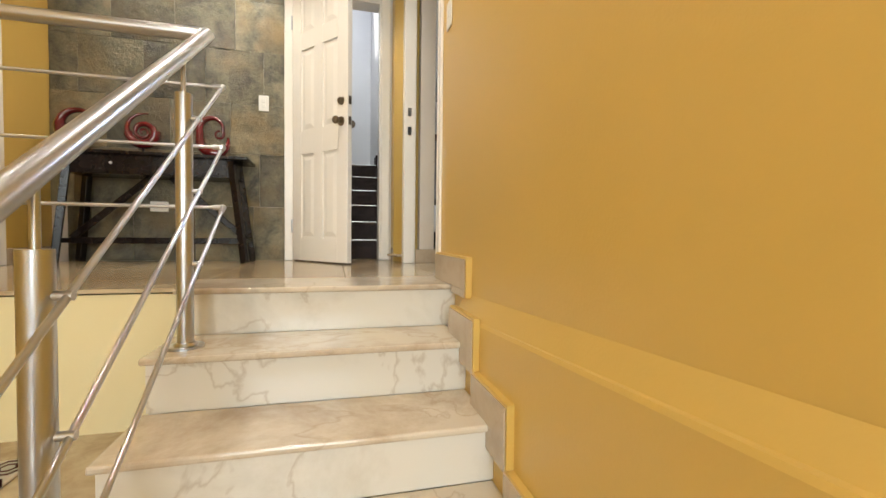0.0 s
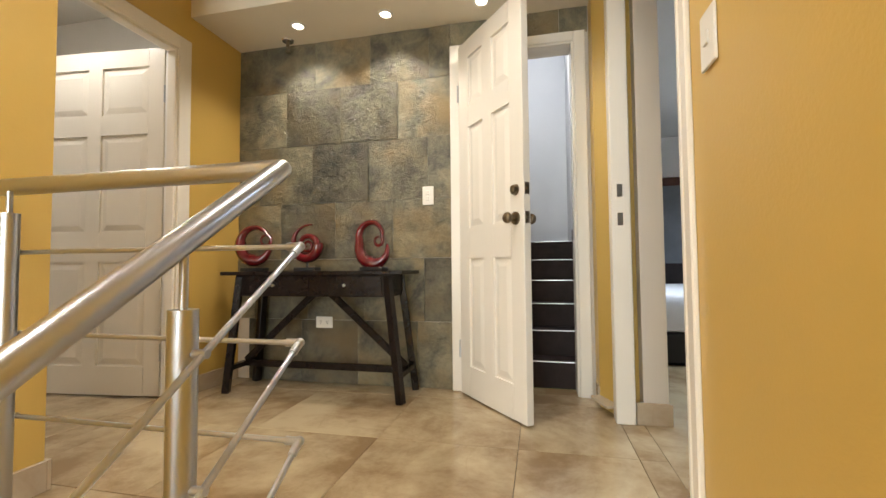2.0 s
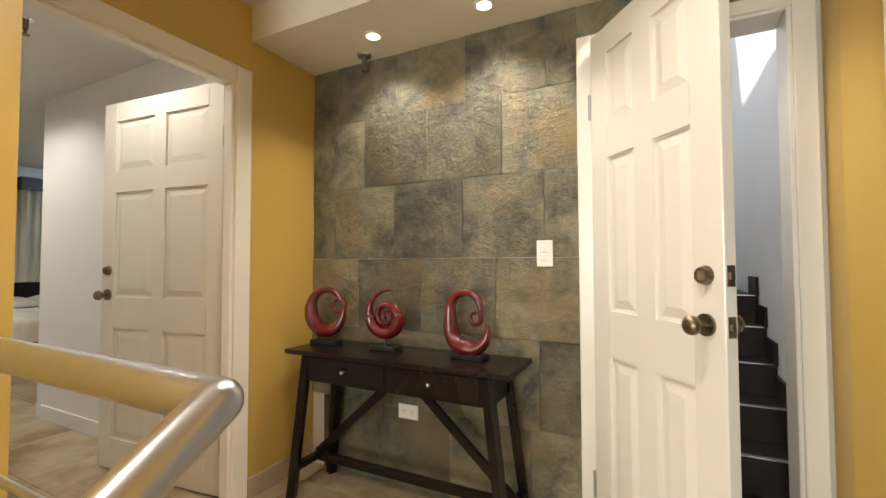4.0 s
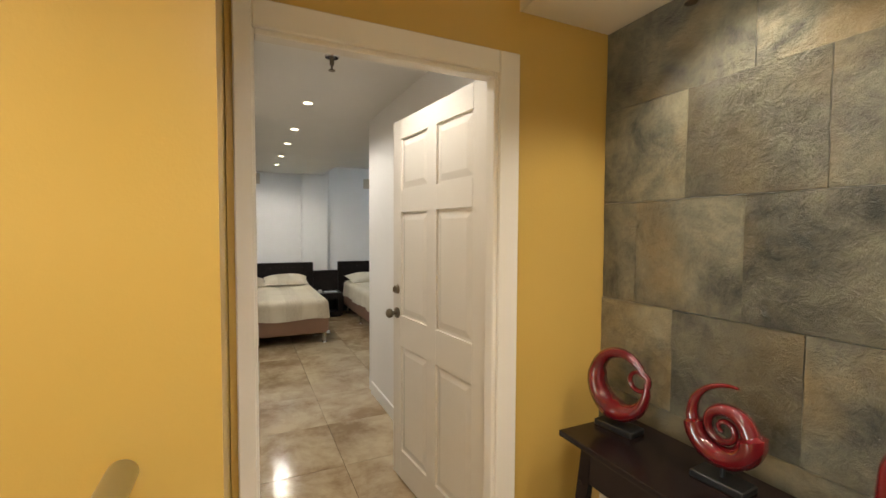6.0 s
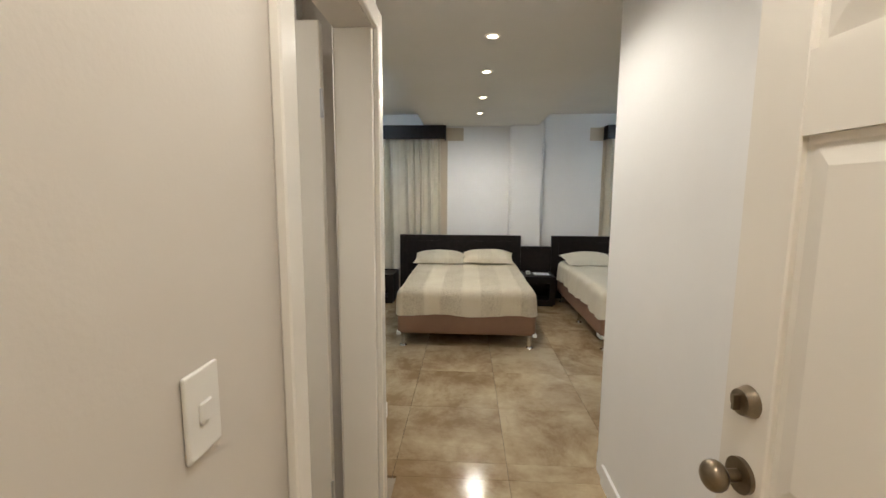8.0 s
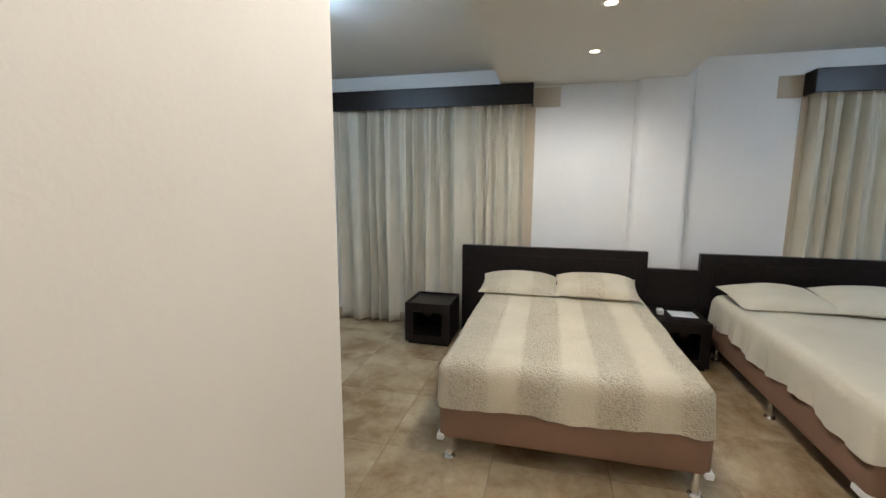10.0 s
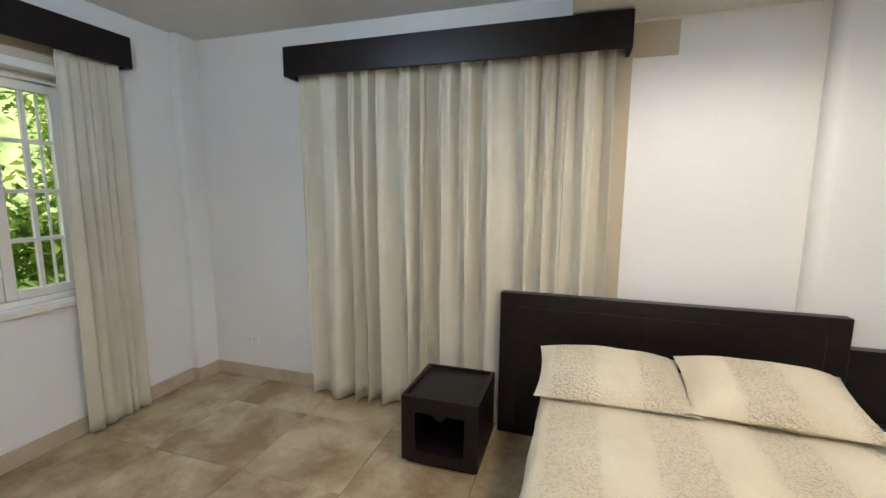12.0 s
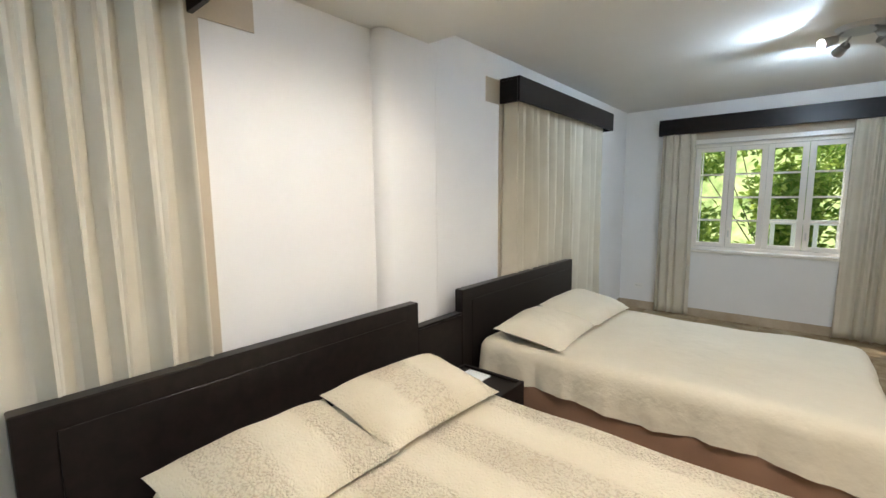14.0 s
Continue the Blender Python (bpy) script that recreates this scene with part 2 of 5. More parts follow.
M_FLOOR = stone("beige_marble_floor", (0.50, 0.40, 0.255), (0.27, 0.18, 0.095), (0.26, 0.17, 0.09), 0.09, 0.03, 2.1, 0.18, 0.385, 1.1)
M_RISER = stone("white_marble", (0.66, 0.63, 0.56), (0.50, 0.46, 0.38), (0.36, 0.28, 0.19), 0.10, 0.04, 2.0, 0.45, 0.28)
M_BASE = stone("tan_marble_skirting", (0.52, 0.43, 0.32), (0.42, 0.33, 0.23), (0.36, 0.27, 0.18), 0.18, 0.05, 3, 0.2, 0.35)
M_GROUT = mat("grout", (0.30, 0.25, 0.19), 0.8, 0, (0.34, 0.29, 0.22), 12)
M_SLATE = slate_material()
M_STEEL = mat("brushed_steel", (0.50, 0.51, 0.53), 0.30, 1.0)
M_CHROME = mat("chrome", (0.75, 0.75, 0.75), 0.12, 1.0)
M_BRONZE = mat("antique_bronze", (0.20, 0.16, 0.11), 0.3, 1.0, (0.28, 0.23, 0.17), 30)
M_DARKWOOD = mat("espresso_wood", (0.008, 0.005, 0.0045), 0.22, 0, (0.014, 0.008, 0.007), 14, spec=0.28)
M_BLACKWOOD = mat("wenge_wood", (0.009, 0.0065, 0.006), 0.34, 0, (0.016, 0.011, 0.010), 18, spec=0.25)
M_BLACK = mat("black_plastic", (0.012, 0.012, 0.012), 0.4)
M_RED = mat("oxblood_glaze", (0.085, 0.004, 0.006), 0.10, 0, (0.14, 0.006, 0.009), 9, coat=0.8)
M_REDIN = mat("dark_red_glaze", (0.045, 0.006, 0.006), 0.2, 0, (0.075, 0.01, 0.01), 9, coat=0.5)
M_CURTAIN = mat("ivory_curtain_cloth", (0.60, 0.55, 0.44), 0.85, 0, (0.66, 0.61, 0.50), 3, bump=0.25, bump_scale=400)
M_LINEN = mat("ivory_linen", (0.62, 0.56, 0.44), 0.8, 0, (0.66, 0.60, 0.48), 3, bump=0.8, bump_scale=9, dist=0.02)
M_LACE = lace_material()
M_BROWNFAB = mat("brown_upholstery", (0.24, 0.135, 0.085), 0.75, 0, (0.28, 0.16, 0.10), 4, bump=0.3, bump_scale=300)
M_PLATE = mat("white_plastic", (0.80, 0.78, 0.73), 0.3)
M_GREYPL = mat("grey_plastic", (0.55, 0.54, 0.51), 0.4)
M_BROWNTREAD = mat("dark_brown_tile", (0.022, 0.013, 0.011), 0.55, 0, (0.035, 0.021, 0.018), 9, spec=0.2)
M_ALU = mat("aluminium", (0.75, 0.75, 0.74), 0.3, 1.0)
M_PAPER = mat("white_paper", (0.82, 0.83, 0.85), 0.6)
M_BEDWHITE = mat("white_bed_linen", (0.75, 0.76, 0.78), 0.8, 0, (0.80, 0.80, 0.82), 5, bump=0.3, bump_scale=30)
M_BULBW = glow("warm_bulb", (1.0, 0.85, 0.62), 14)
M_BULBC = glow("cool_bulb", (0.85, 0.93, 1.0), 14)
M_GLASS = glass_material()
M_LEAF = leaf_material("leaves", (0.10, 0.22, 0.03), (0.42, 0.52, 0.12))
M_BARK = mat("bark", (0.10, 0.075, 0.05), 0.9, 0, (0.16, 0.12, 0.08), 20, bump=0.5)
M_GRASS = mat("grass", (0.06, 0.12, 0.02), 0.9, 0, (0.12, 0.18, 0.04), 3, bump=0.5)
M_RUG = mat("ivory_rug", (0.55, 0.47, 0.38), 0.95, 0, (0.60, 0.52, 0.42), 20, bump=0.6, bump_scale=200)
M_RUGRED = mat("maroon_rug_pile", (0.14, 0.035, 0.03), 0.95, 0, (0.18, 0.05, 0.04), 20, bump=0.6, bump_scale=200)

# ---- mesh helpers ----


def box(bm, x0, x1, y0, y1, z0, z1, bevel=0.0, seg=1):
    m = Matrix.Translation(((x0 + x1) / 2, (y0 + y1) / 2, (z0 + z1) / 2)) @ Matrix.Diagonal((abs(x1 - x0), abs(y1 - y0), abs(z1 - z0), 1))
    r = bmesh.ops.create_cube(bm, size=1, matrix=m)
    if bevel:
        edges = list({e for v in r["verts"] for e in v.link_edges})
        bmesh.ops.bevel(bm, geom=edges, offset=bevel, segments=seg, affect="EDGES", profile=0.5)
    return bm


def boxes(*rows, bevel=0.0):
    bm = bmesh.new()
    for r in rows:
        box(bm, *r, bevel=bevel)
    return bm


def rod(bm, a, b, r, seg=14, r2=None):
    a, b = Vector(a), Vector(b)
    d = b - a
    m = Matrix.Translation((a + b) / 2) @ d.to_track_quat("Z", "Y").to_matrix().to_4x4()
    bmesh.ops.create_cone(bm, cap_ends=True, segments=seg, radius1=r, radius2=r if r2 is None else r2, depth=d.length, matrix=m)
    return bm


def beam(bm, a, b, wx, wy, bevel=0.003):
    """A square bar from a to b."""
    a, b = Vector(a), Vector(b)
    d = b - a
    rot = d.to_track_quat("Z", "Y").to_matrix().to_4x4()
    m = Matrix.Translation((a + b) / 2) @ rot @ Matrix.Diagonal((wx, wy, d.length, 1))
    r = bmesh.ops.create_cube(bm, size=1, matrix=m)
    if bevel:
        bmesh.ops.bevel(bm, geom=list({e for v in r["verts"] for e in v.link_edges}), offset=bevel, segments=1, affect="EDGES")
    return bm


def tube(bm, pts, radii, seg=12, flat=1.0):
    """A closed tube along points; radii one per point."""
    n = len(pts)
    pts = [Vector(p) for p in pts]
    rings = []
    for i, p in enumerate(pts):
        t = (pts[min(i + 1, n - 1)] - pts[max(i - 1, 0)]).normalized()
        side = Vector((0, 1, 0))
        up = t.cross(side).normalized()
        rings.append([bm.verts.new(p + (side * math.cos(a) * flat + up * math.sin(a)) * radii[i]) for a in [2 * math.pi * k / seg for k in range(seg)]])
    for i in range(n - 1):
        for k in range(seg):
            bm.faces.new((rings[i][k], rings[i][(k + 1) % seg], rings[i + 1][(k + 1) % seg], rings[i + 1][k]))
    bm.faces.new(rings[0][::-1])
    bm.faces.new(rings[-1])
    bmesh.ops.recalc_face_normals(bm, faces=bm.faces[:])
    return bm


def mesh_of(name, bm, material, smooth=False):
    me = bpy.data.meshes.new(name)
    bm.normal_update()
    bm.to_mesh(me)
    bm.free()
    me.materials.append(material)
    if smooth:
        me.shade_smooth()
        me.set_sharp_from_angle(angle=radians(38))
    return me


def part(name, bm, material, parent, label="", smooth=False):
    ob = new(name, mesh_of(name, bm, material, smooth))
    ob.parent = parent
    return tagged(ob, label)


def thing(name, x, y, z, label, category, group="", kind="", rz=0.0):
    ob = new(name)
    ob.matrix_basis = pose(x, y, z, 0, 0, rz)
    return tagged(ob, label, category, group, kind)


def solid(name, bm, material, label, category, group="", smooth=False, kind=""):
    return tagged(new(name, mesh_of(name, bm, material, smooth)), label, category, group, kind)


def structure(name, bm, material, label, category):
    return solid(name, bm, material, label, category, kind="structure")


# ---- structure: hall ----
HC, SOF, BC, COF = 2.41, 2.235, 2.38, 2.545
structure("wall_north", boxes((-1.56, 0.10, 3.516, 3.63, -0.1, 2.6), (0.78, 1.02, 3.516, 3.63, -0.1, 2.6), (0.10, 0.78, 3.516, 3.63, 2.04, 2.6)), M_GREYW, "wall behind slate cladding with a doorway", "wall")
structure("wall_hall_west", boxes((-1.50, -1.44, 3.0, 3.514, 0, 2.6), (-1.50, -1.44, 2.099, 2.155, 0, 2.6), (-1.50, -1.44, 2.155, 3.0, 2.02, 2.6)), M_YELLOW, "ochre painted wall round the bedroom doorway", "wall")
structure("wall_bedroom_entry", boxes((-1.538, -1.502, 3.0, 3.514, 0, 2.6), (-1.56, -1.502, 2.099, 2.155, 0, 2.6), (-1.56, -1.502, 2.155, 3.0, 2.02, 2.6)), M_WHITE, "white wall on the bedroom side of the doorway", "wall")
structure("wall_stair_west", boxes((-1.40, -1.062, -3.2, 2.097, -2.0, 2.6), (-1.56, -1.40, 1.96, 2.097, 0.0, 2.6)), M_YELLOW, "ochre painted wall beside the stairwell", "wall")
structure("wall_stair_east", boxes((0.92, 1.02, -3.2, 2.10, -2.0, 2.6), (0.92, 1.02, 2.10, 3.12, 2.04, 2.6), bevel=0.006), M_YELLOW, "long ochre painted wall beside the stairs", "wall")
bm = bmesh.new()
ring = [(0.92, 3.19), (0.92, 3.22), (0.875, 3.33), (0.862, 3.36), (0.862, 3.514), (1.02, 3.514), (1.02, 3.19)]
low = [bm.verts.new((x, y, 0)) for x, y in ring]
high = [bm.verts.new((x, y, 2.6)) for x, y in ring]
for i in range(len(ring)):
    bm.faces.new((low[i], low[(i + 1) % 7], high[(i + 1) % 7], high[i]))
bm.faces.new(high), bm.faces.new(low[::-1])
bmesh.ops.recalc_face_normals(bm, faces=bm.faces[:])
structure("wall_corner_stub", bm, M_YELLOW, "narrow ochre wall with a splayed corner between two doorways", "wall")
bm = bmesh.new()
ring = []
for y, zi, zo in ((1.66, -0.022, -0.098), (-3.2, 0.175, 0.215 - 0.05)):
    ring.append([bm.verts.new(p) for p in ((0.919, y, -2.0), (0.880, y, -2.0), (0.880, y, zo - 0.010), (0.884, y, zo), (0.919, y, zi))])
for k in range(5):
    bm.faces.new((ring[0][k], ring[0][(k + 1) % 5], ring[1][(k + 1) % 5], ring[1][k]))
bm.faces.new(ring[0]), bm.faces.new(ring[1][::-1])
bmesh.ops.recalc_face_normals(bm, faces=bm.faces[:])
structure("wall_stair_ledge", bm, M_YELLOW, "thicker lower part of the ochre stair wall with a ledge", "wall")
structure("ceiling_hall", boxes((-1.56, 1.02, -3.2, 3.07, HC, HC + 0.15)), M_CREAM, "cream painted hall ceiling", "ceiling")
structure("ceiling_soffit", boxes((-1.438, 0.918, 3.07, 3.514, SOF, HC + 0.15)), M_CREAM, "lowered cream soffit with recessed spotlights", "ceiling")
# Wall out of view; its opening is added to go with the south lamp.
structure("wall_south", boxes((-1.1, 0.92, -3.3, -3.2, -2.0, -0.2), (-1.1, -0.95, -3.3, -3.2, -0.2, 2.6), (0.75, 0.92, -3.3, -3.2, -0.2, 2.6), (-0.95, 0.75, -3.3, -3.2, 2.2, 2.6)), M_YELLOW, "unseen ochre wall with an added opening at the foot of the stairs", "wall")
structure("landing_wall", boxes((-1.1, -0.142, 1.83, 1.95, -0.53, -0.022)), M_PALE, "pale yellow painted face below the landing edge", "wall")
structure("landing_slab", boxes((-1.56, 1.02, 1.96, 3.63, -0.16, -0.016), (-1.1, 0.92, 1.84, 1.96, -0.16, -0.022)), M_GROUT, "landing slab under the marble tiles", "floor")
structure("lower_floor", boxes((-1.1, -0.142, -1.0, 1.83, -0.70, -0.527), (-1.1, 0.84, -3.2, -1.0, -1.95, -1.75)), M_FLOOR, "polished brown marble floor of the lower level", "floor")

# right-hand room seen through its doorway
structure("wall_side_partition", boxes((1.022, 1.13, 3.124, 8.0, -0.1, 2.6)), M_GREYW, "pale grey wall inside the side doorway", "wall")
structure("wall_side_room", boxes((1.022, 4.6, 7.0, 7.1, 0, 2.6), (4.5, 4.6, 0.5, 7.0, 0, 2.6), (1.022, 4.5, 0.5, 0.6, 0, 2.6)), M_WHITE, "white walls of the side bedroom", "wall")
structure("floor_side_room", boxes((1.022, 4.6, 0.5, 8.0, -0.15, 0.0)), M_FLOOR, "polished beige marble floor of the side bedroom", "floor")
structure("ceiling_side_room", boxes((1.022, 4.6, 0.5, 8.0, 2.40, 2.5)), M_CEIL, "white ceiling of the side bedroom", "ceiling")

# stairwell behind the slate wall
structure("wall_upper_stair", boxes((0.0, 0.06, 3.632, 5.7, 0, 3.4), (0.862, 1.02, 3.632, 5.7, 0, 3.4), (0.0, 1.02, 5.6, 5.7, 0, 3.4), (0.0, 1.02, 3.56, 3.63, 2.602, 3.4)), M_WHITE, "white walls of the narrow upper staircase", "wall")
structure("ceiling_upper_stair", boxes((0.0, 1.02, 3.6, 4.5, 3.3, 3.4), (0.0, 1.02, 5.45, 5.7, 3.3, 3.4)), M_CEIL, "white ceiling with a skylight over the stairs", "ceiling")

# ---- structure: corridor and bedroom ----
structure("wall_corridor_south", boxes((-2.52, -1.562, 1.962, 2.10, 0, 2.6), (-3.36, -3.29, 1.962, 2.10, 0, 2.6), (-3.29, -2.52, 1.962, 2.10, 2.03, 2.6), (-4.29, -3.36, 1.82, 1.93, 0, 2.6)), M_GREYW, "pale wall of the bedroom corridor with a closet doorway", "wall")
structure("wall_corridor_north", boxes((-3.71, -1.562, 3.15, 3.30, 0, 2.6)), M_WHITE, "white wall of the bedroom corridor", "wall")
structure("wall_room_inner", boxes((-3.82, -3.71, 3.15, 7.36, 0, 2.6), (-4.29, -4.18, -0.86, 1.82, 0, 2.6), (-3.36, -2.3, 0.85, 0.95, 0, 2.6), (-2.40, -2.30, 0.95, 1.96, 0, 2.6), (-3.36, -3.30, 0.95, 1.82, 0, 2.6)), M_WHITE, "white inner walls of the bedroom", "wall")
structure("wall_bed", boxes((-7.90, -7.79, -1.1, 7.6, 0, 2.65)), M_WHITE, "white wall behind the two beds", "wall")
bm = bmesh.new()
box(bm, -7.86, -7.70, 3.03, 3.50, -0.05, 2.60, 0.06, 6)
solid("pilaster", bm, M_WHITE, "white rounded pilaster between the beds", "column", smooth=True, kind="structure")
bm = bmesh.new()
box(bm, -7.80, -7.60, -0.88, -0.80, 0, 2.55, 0.02, 2)
structure("corner_pilaster", bm, M_WHITE, "white shallow pilaster in the room corner", "column")
WX0, WX1, WZ0, WZ1 = -6.99, -5.45, 0.83, 2.08
EX0, EX1 = -7.03, -5.55


def window_wall(name, y0, y1, x0, x1, label):
    structure(name, boxes((-7.79, x0, y0, y1, 0, 2.65), (x1, -3.71, y0, y1, 0, 2.65), (x0, x1, y0, y1, 0, WZ0), (x0, x1, y0, y1, WZ1, 2.65)), M_WHITE, label, "wall")


window_wall("wall_window_west", -1.10, -0.86, WX0, WX1, "white wall with a wide casement window")
window_wall("wall_window_east", 7.36, 7.60, EX0, EX1, "white wall with a wide casement window")
structure("ceiling_strip", boxes((-7.79, -1.562, 1.85, 3.40, BC, COF + 0.15)), M_CEIL, "lowered white ceiling strip with a row of spotlights", "ceiling")
structure("ceiling_bedroom", boxes((-7.79, -3.71, -0.86, 1.85, COF, COF + 0.15), (-7.79, -3.71, 3.40, 7.36, COF, COF + 0.15)), M_CEIL, "white bedroom ceiling raised beside the strip", "ceiling")
structure("floor_slab_bedroom", boxes((-7.79, -1.56, -0.86, 7.36, -0.16, -0.016)), M_GROUT, "bedroom floor slab under the marble tiles", "floor")

structure("ceiling_closet", boxes((-3.36, -2.3, 0.85, 1.962, 2.38, 2.5)), M_CEIL, "white closet ceiling", "ceiling")
structure("floor_closet", boxes((-3.36, -2.3, 0.85, 2.098, -0.12, 0.0)), M_FLOOR, "polished beige marble closet floor", "floor")

# tan bands round the curtained windows and above the casements
structure("tan_band_near", boxes((-7.79, -7.784, 0.16, 2.165, 0.0, 2.36), (-7.79, -7.784, 2.165, 2.387, 2.185, 2.36)), M_TAN, "tan band round the curtained window", "trim")
structure("tan_band_far", boxes((-7.79, -7.784, 4.30, 6.4, 0.0, 2.36), (-7.79, -7.784, 4.12, 4.30, 2.185, 2.36)), M_TAN, "tan band round the curtained window", "trim")
structure("tan_band_west", boxes((-7.2, -5.0, -0.86, -0.854, 2.085, 2.40)), M_TAN, "tan band above the casement window", "trim")
structure("tan_band_east", boxes((-7.3, -5.0, 7.354, 7.36, 2.085, 2.40)), M_TAN, "tan band above the casement window", "trim")

# skirtings
structure("baseboard_1", boxes((-1.44, -1.426, 3.07, 3.5, 0, 0.10), (-1.062, -1.048, 1.84, 2.097, 0, 0.10), (-1.42, -1.048, 2.097, 2.111, 0, 0.10), bevel=0.002), M_BASE, "tan marble skirting of the landing", "baseboard")
structure("baseboard_2", boxes((0.890, 0.8945, 1.585, 2.060, 0, 0.118), (0.890, 0.8945, 1.585, 1.76, -0.03, 0.0), (0.855, 0.868, 3.36, 3.45, 0, 0.1), (0.99, 1.144, 3.11, 3.1235, 0, 0.10), bevel=0.002), M_BASE, "tan marble skirting beside the doorways", "baseboard")
structure("baseboard_3", boxes((-7.79, -7.774, -0.8, 7.36, 0, 0.10), (-7.79, -4.29, -0.86, -0.845, 0, 0.10), (-7.79, -3.71, 7.345, 7.36, 0, 0.10), (-7.6, -7.585, -0.86, -0.79, 0, 0.1), (-7.79, -7.585, -0.80, -0.786, 0, 0.1), bevel=0.002), M_BASE, "tan marble skirting of the bedroom", "baseboard")
structure("baseboard_4", boxes((-3.722, -1.60, 3.136, 3.15, 0, 0.10), (-3.835, -3.82, 3.15, 7.3, 0, 0.10), (-2.45, -1.6, 2.10, 2.114, 0, 0.10), (-4.30, -3.37, 1.93, 1.944, 0, 0.10), bevel=0.002), M_WHITE, "white skirting of the corridor", "baseboard")
bm = bmesh.new()
beam(bm, (0.914, 3.19, 0.05), (0.860, 3.36, 0.05), 0.10, 0.016)
structure("baseboard_5", bm, M_BASE, "tan marble skirting of the splayed corner", "baseboard")

structure("skirting_backing", boxes((0.895, 0.9195, 1.577, 2.058, 0.002, 0.126), (0.895, 0.9195, 1.577, 1.765, -0.03, 0.002)), M_YELLOW, "ochre painted edge behind the marble skirting", "trim")

# door casings and linings
structure("trim_1", boxes((-1.44, -1.422, 2.98, 3.066, 0, 2.075), (-1.44, -1.422, 2.118, 2.168, 0, 2.075), (-1.44, -1.422, 2.168, 2.98, 1.995, 2.075), (-1.492, -1.436, 2.965, 2.999, 0, 2.0), (-1.566, -1.436, 2.156, 2.174, 0, 2.0), (-1.49, -1.436, 2.174, 2.965, 1.98, 2.018), bevel=0.004), M_GLOSSW, "cream-white painted door casing of the bedroom", "door frame")
structure("trim_2", boxes((0.050, 0.110, 3.478, 3.514, 0, 2.085), (0.776, 0.842, 3.478, 3.514, 0, 2.085), (0.110, 0.776, 3.478, 3.514, 2.03, 2.085), (0.102, 0.118, 3.49, 3.64, 0, 2.035), (0.762, 0.778, 3.49, 3.64, 0, 2.035), (0.118, 0.762, 3.49, 3.64, 2.02, 2.038), bevel=0.004), M_GLOSSW, "cream-white painted door casing set in the slate wall", "door frame")
structure("trim_3", boxes((0.900, 0.92, 3.115, 3.185, 0, 2.10), (0.900, 0.985, 3.10, 3.122, 0, 2.04), (0.904, 1.03, 2.101, 2.12, 0, 2.04), (0.900, 0.92, 2.085, 3.115, 2.03, 2.10), (0.906, 0.921, 2.06, 2.101, 0, 2.03), bevel=0.004), M_GLOSSW, "white painted door casing of the side bedroom", "door frame")
structure("trim_4", boxes((-2.52, -2.45, 2.10, 2.122, 0, 2.10), (-3.36, -3.29, 2.10, 2.122, 0, 2.10), (-3.29, -2.52, 2.10, 2.122, 2.03, 2.10), (-2.54, -2.52, 1.96, 2.102, 0, 2.03), (-3.29, -3.27, 1.96, 2.102, 0, 2.03), bevel=0.004), M_GLOSSW, "white painted casing of the corridor closet", "door frame")

# ---- doors ----


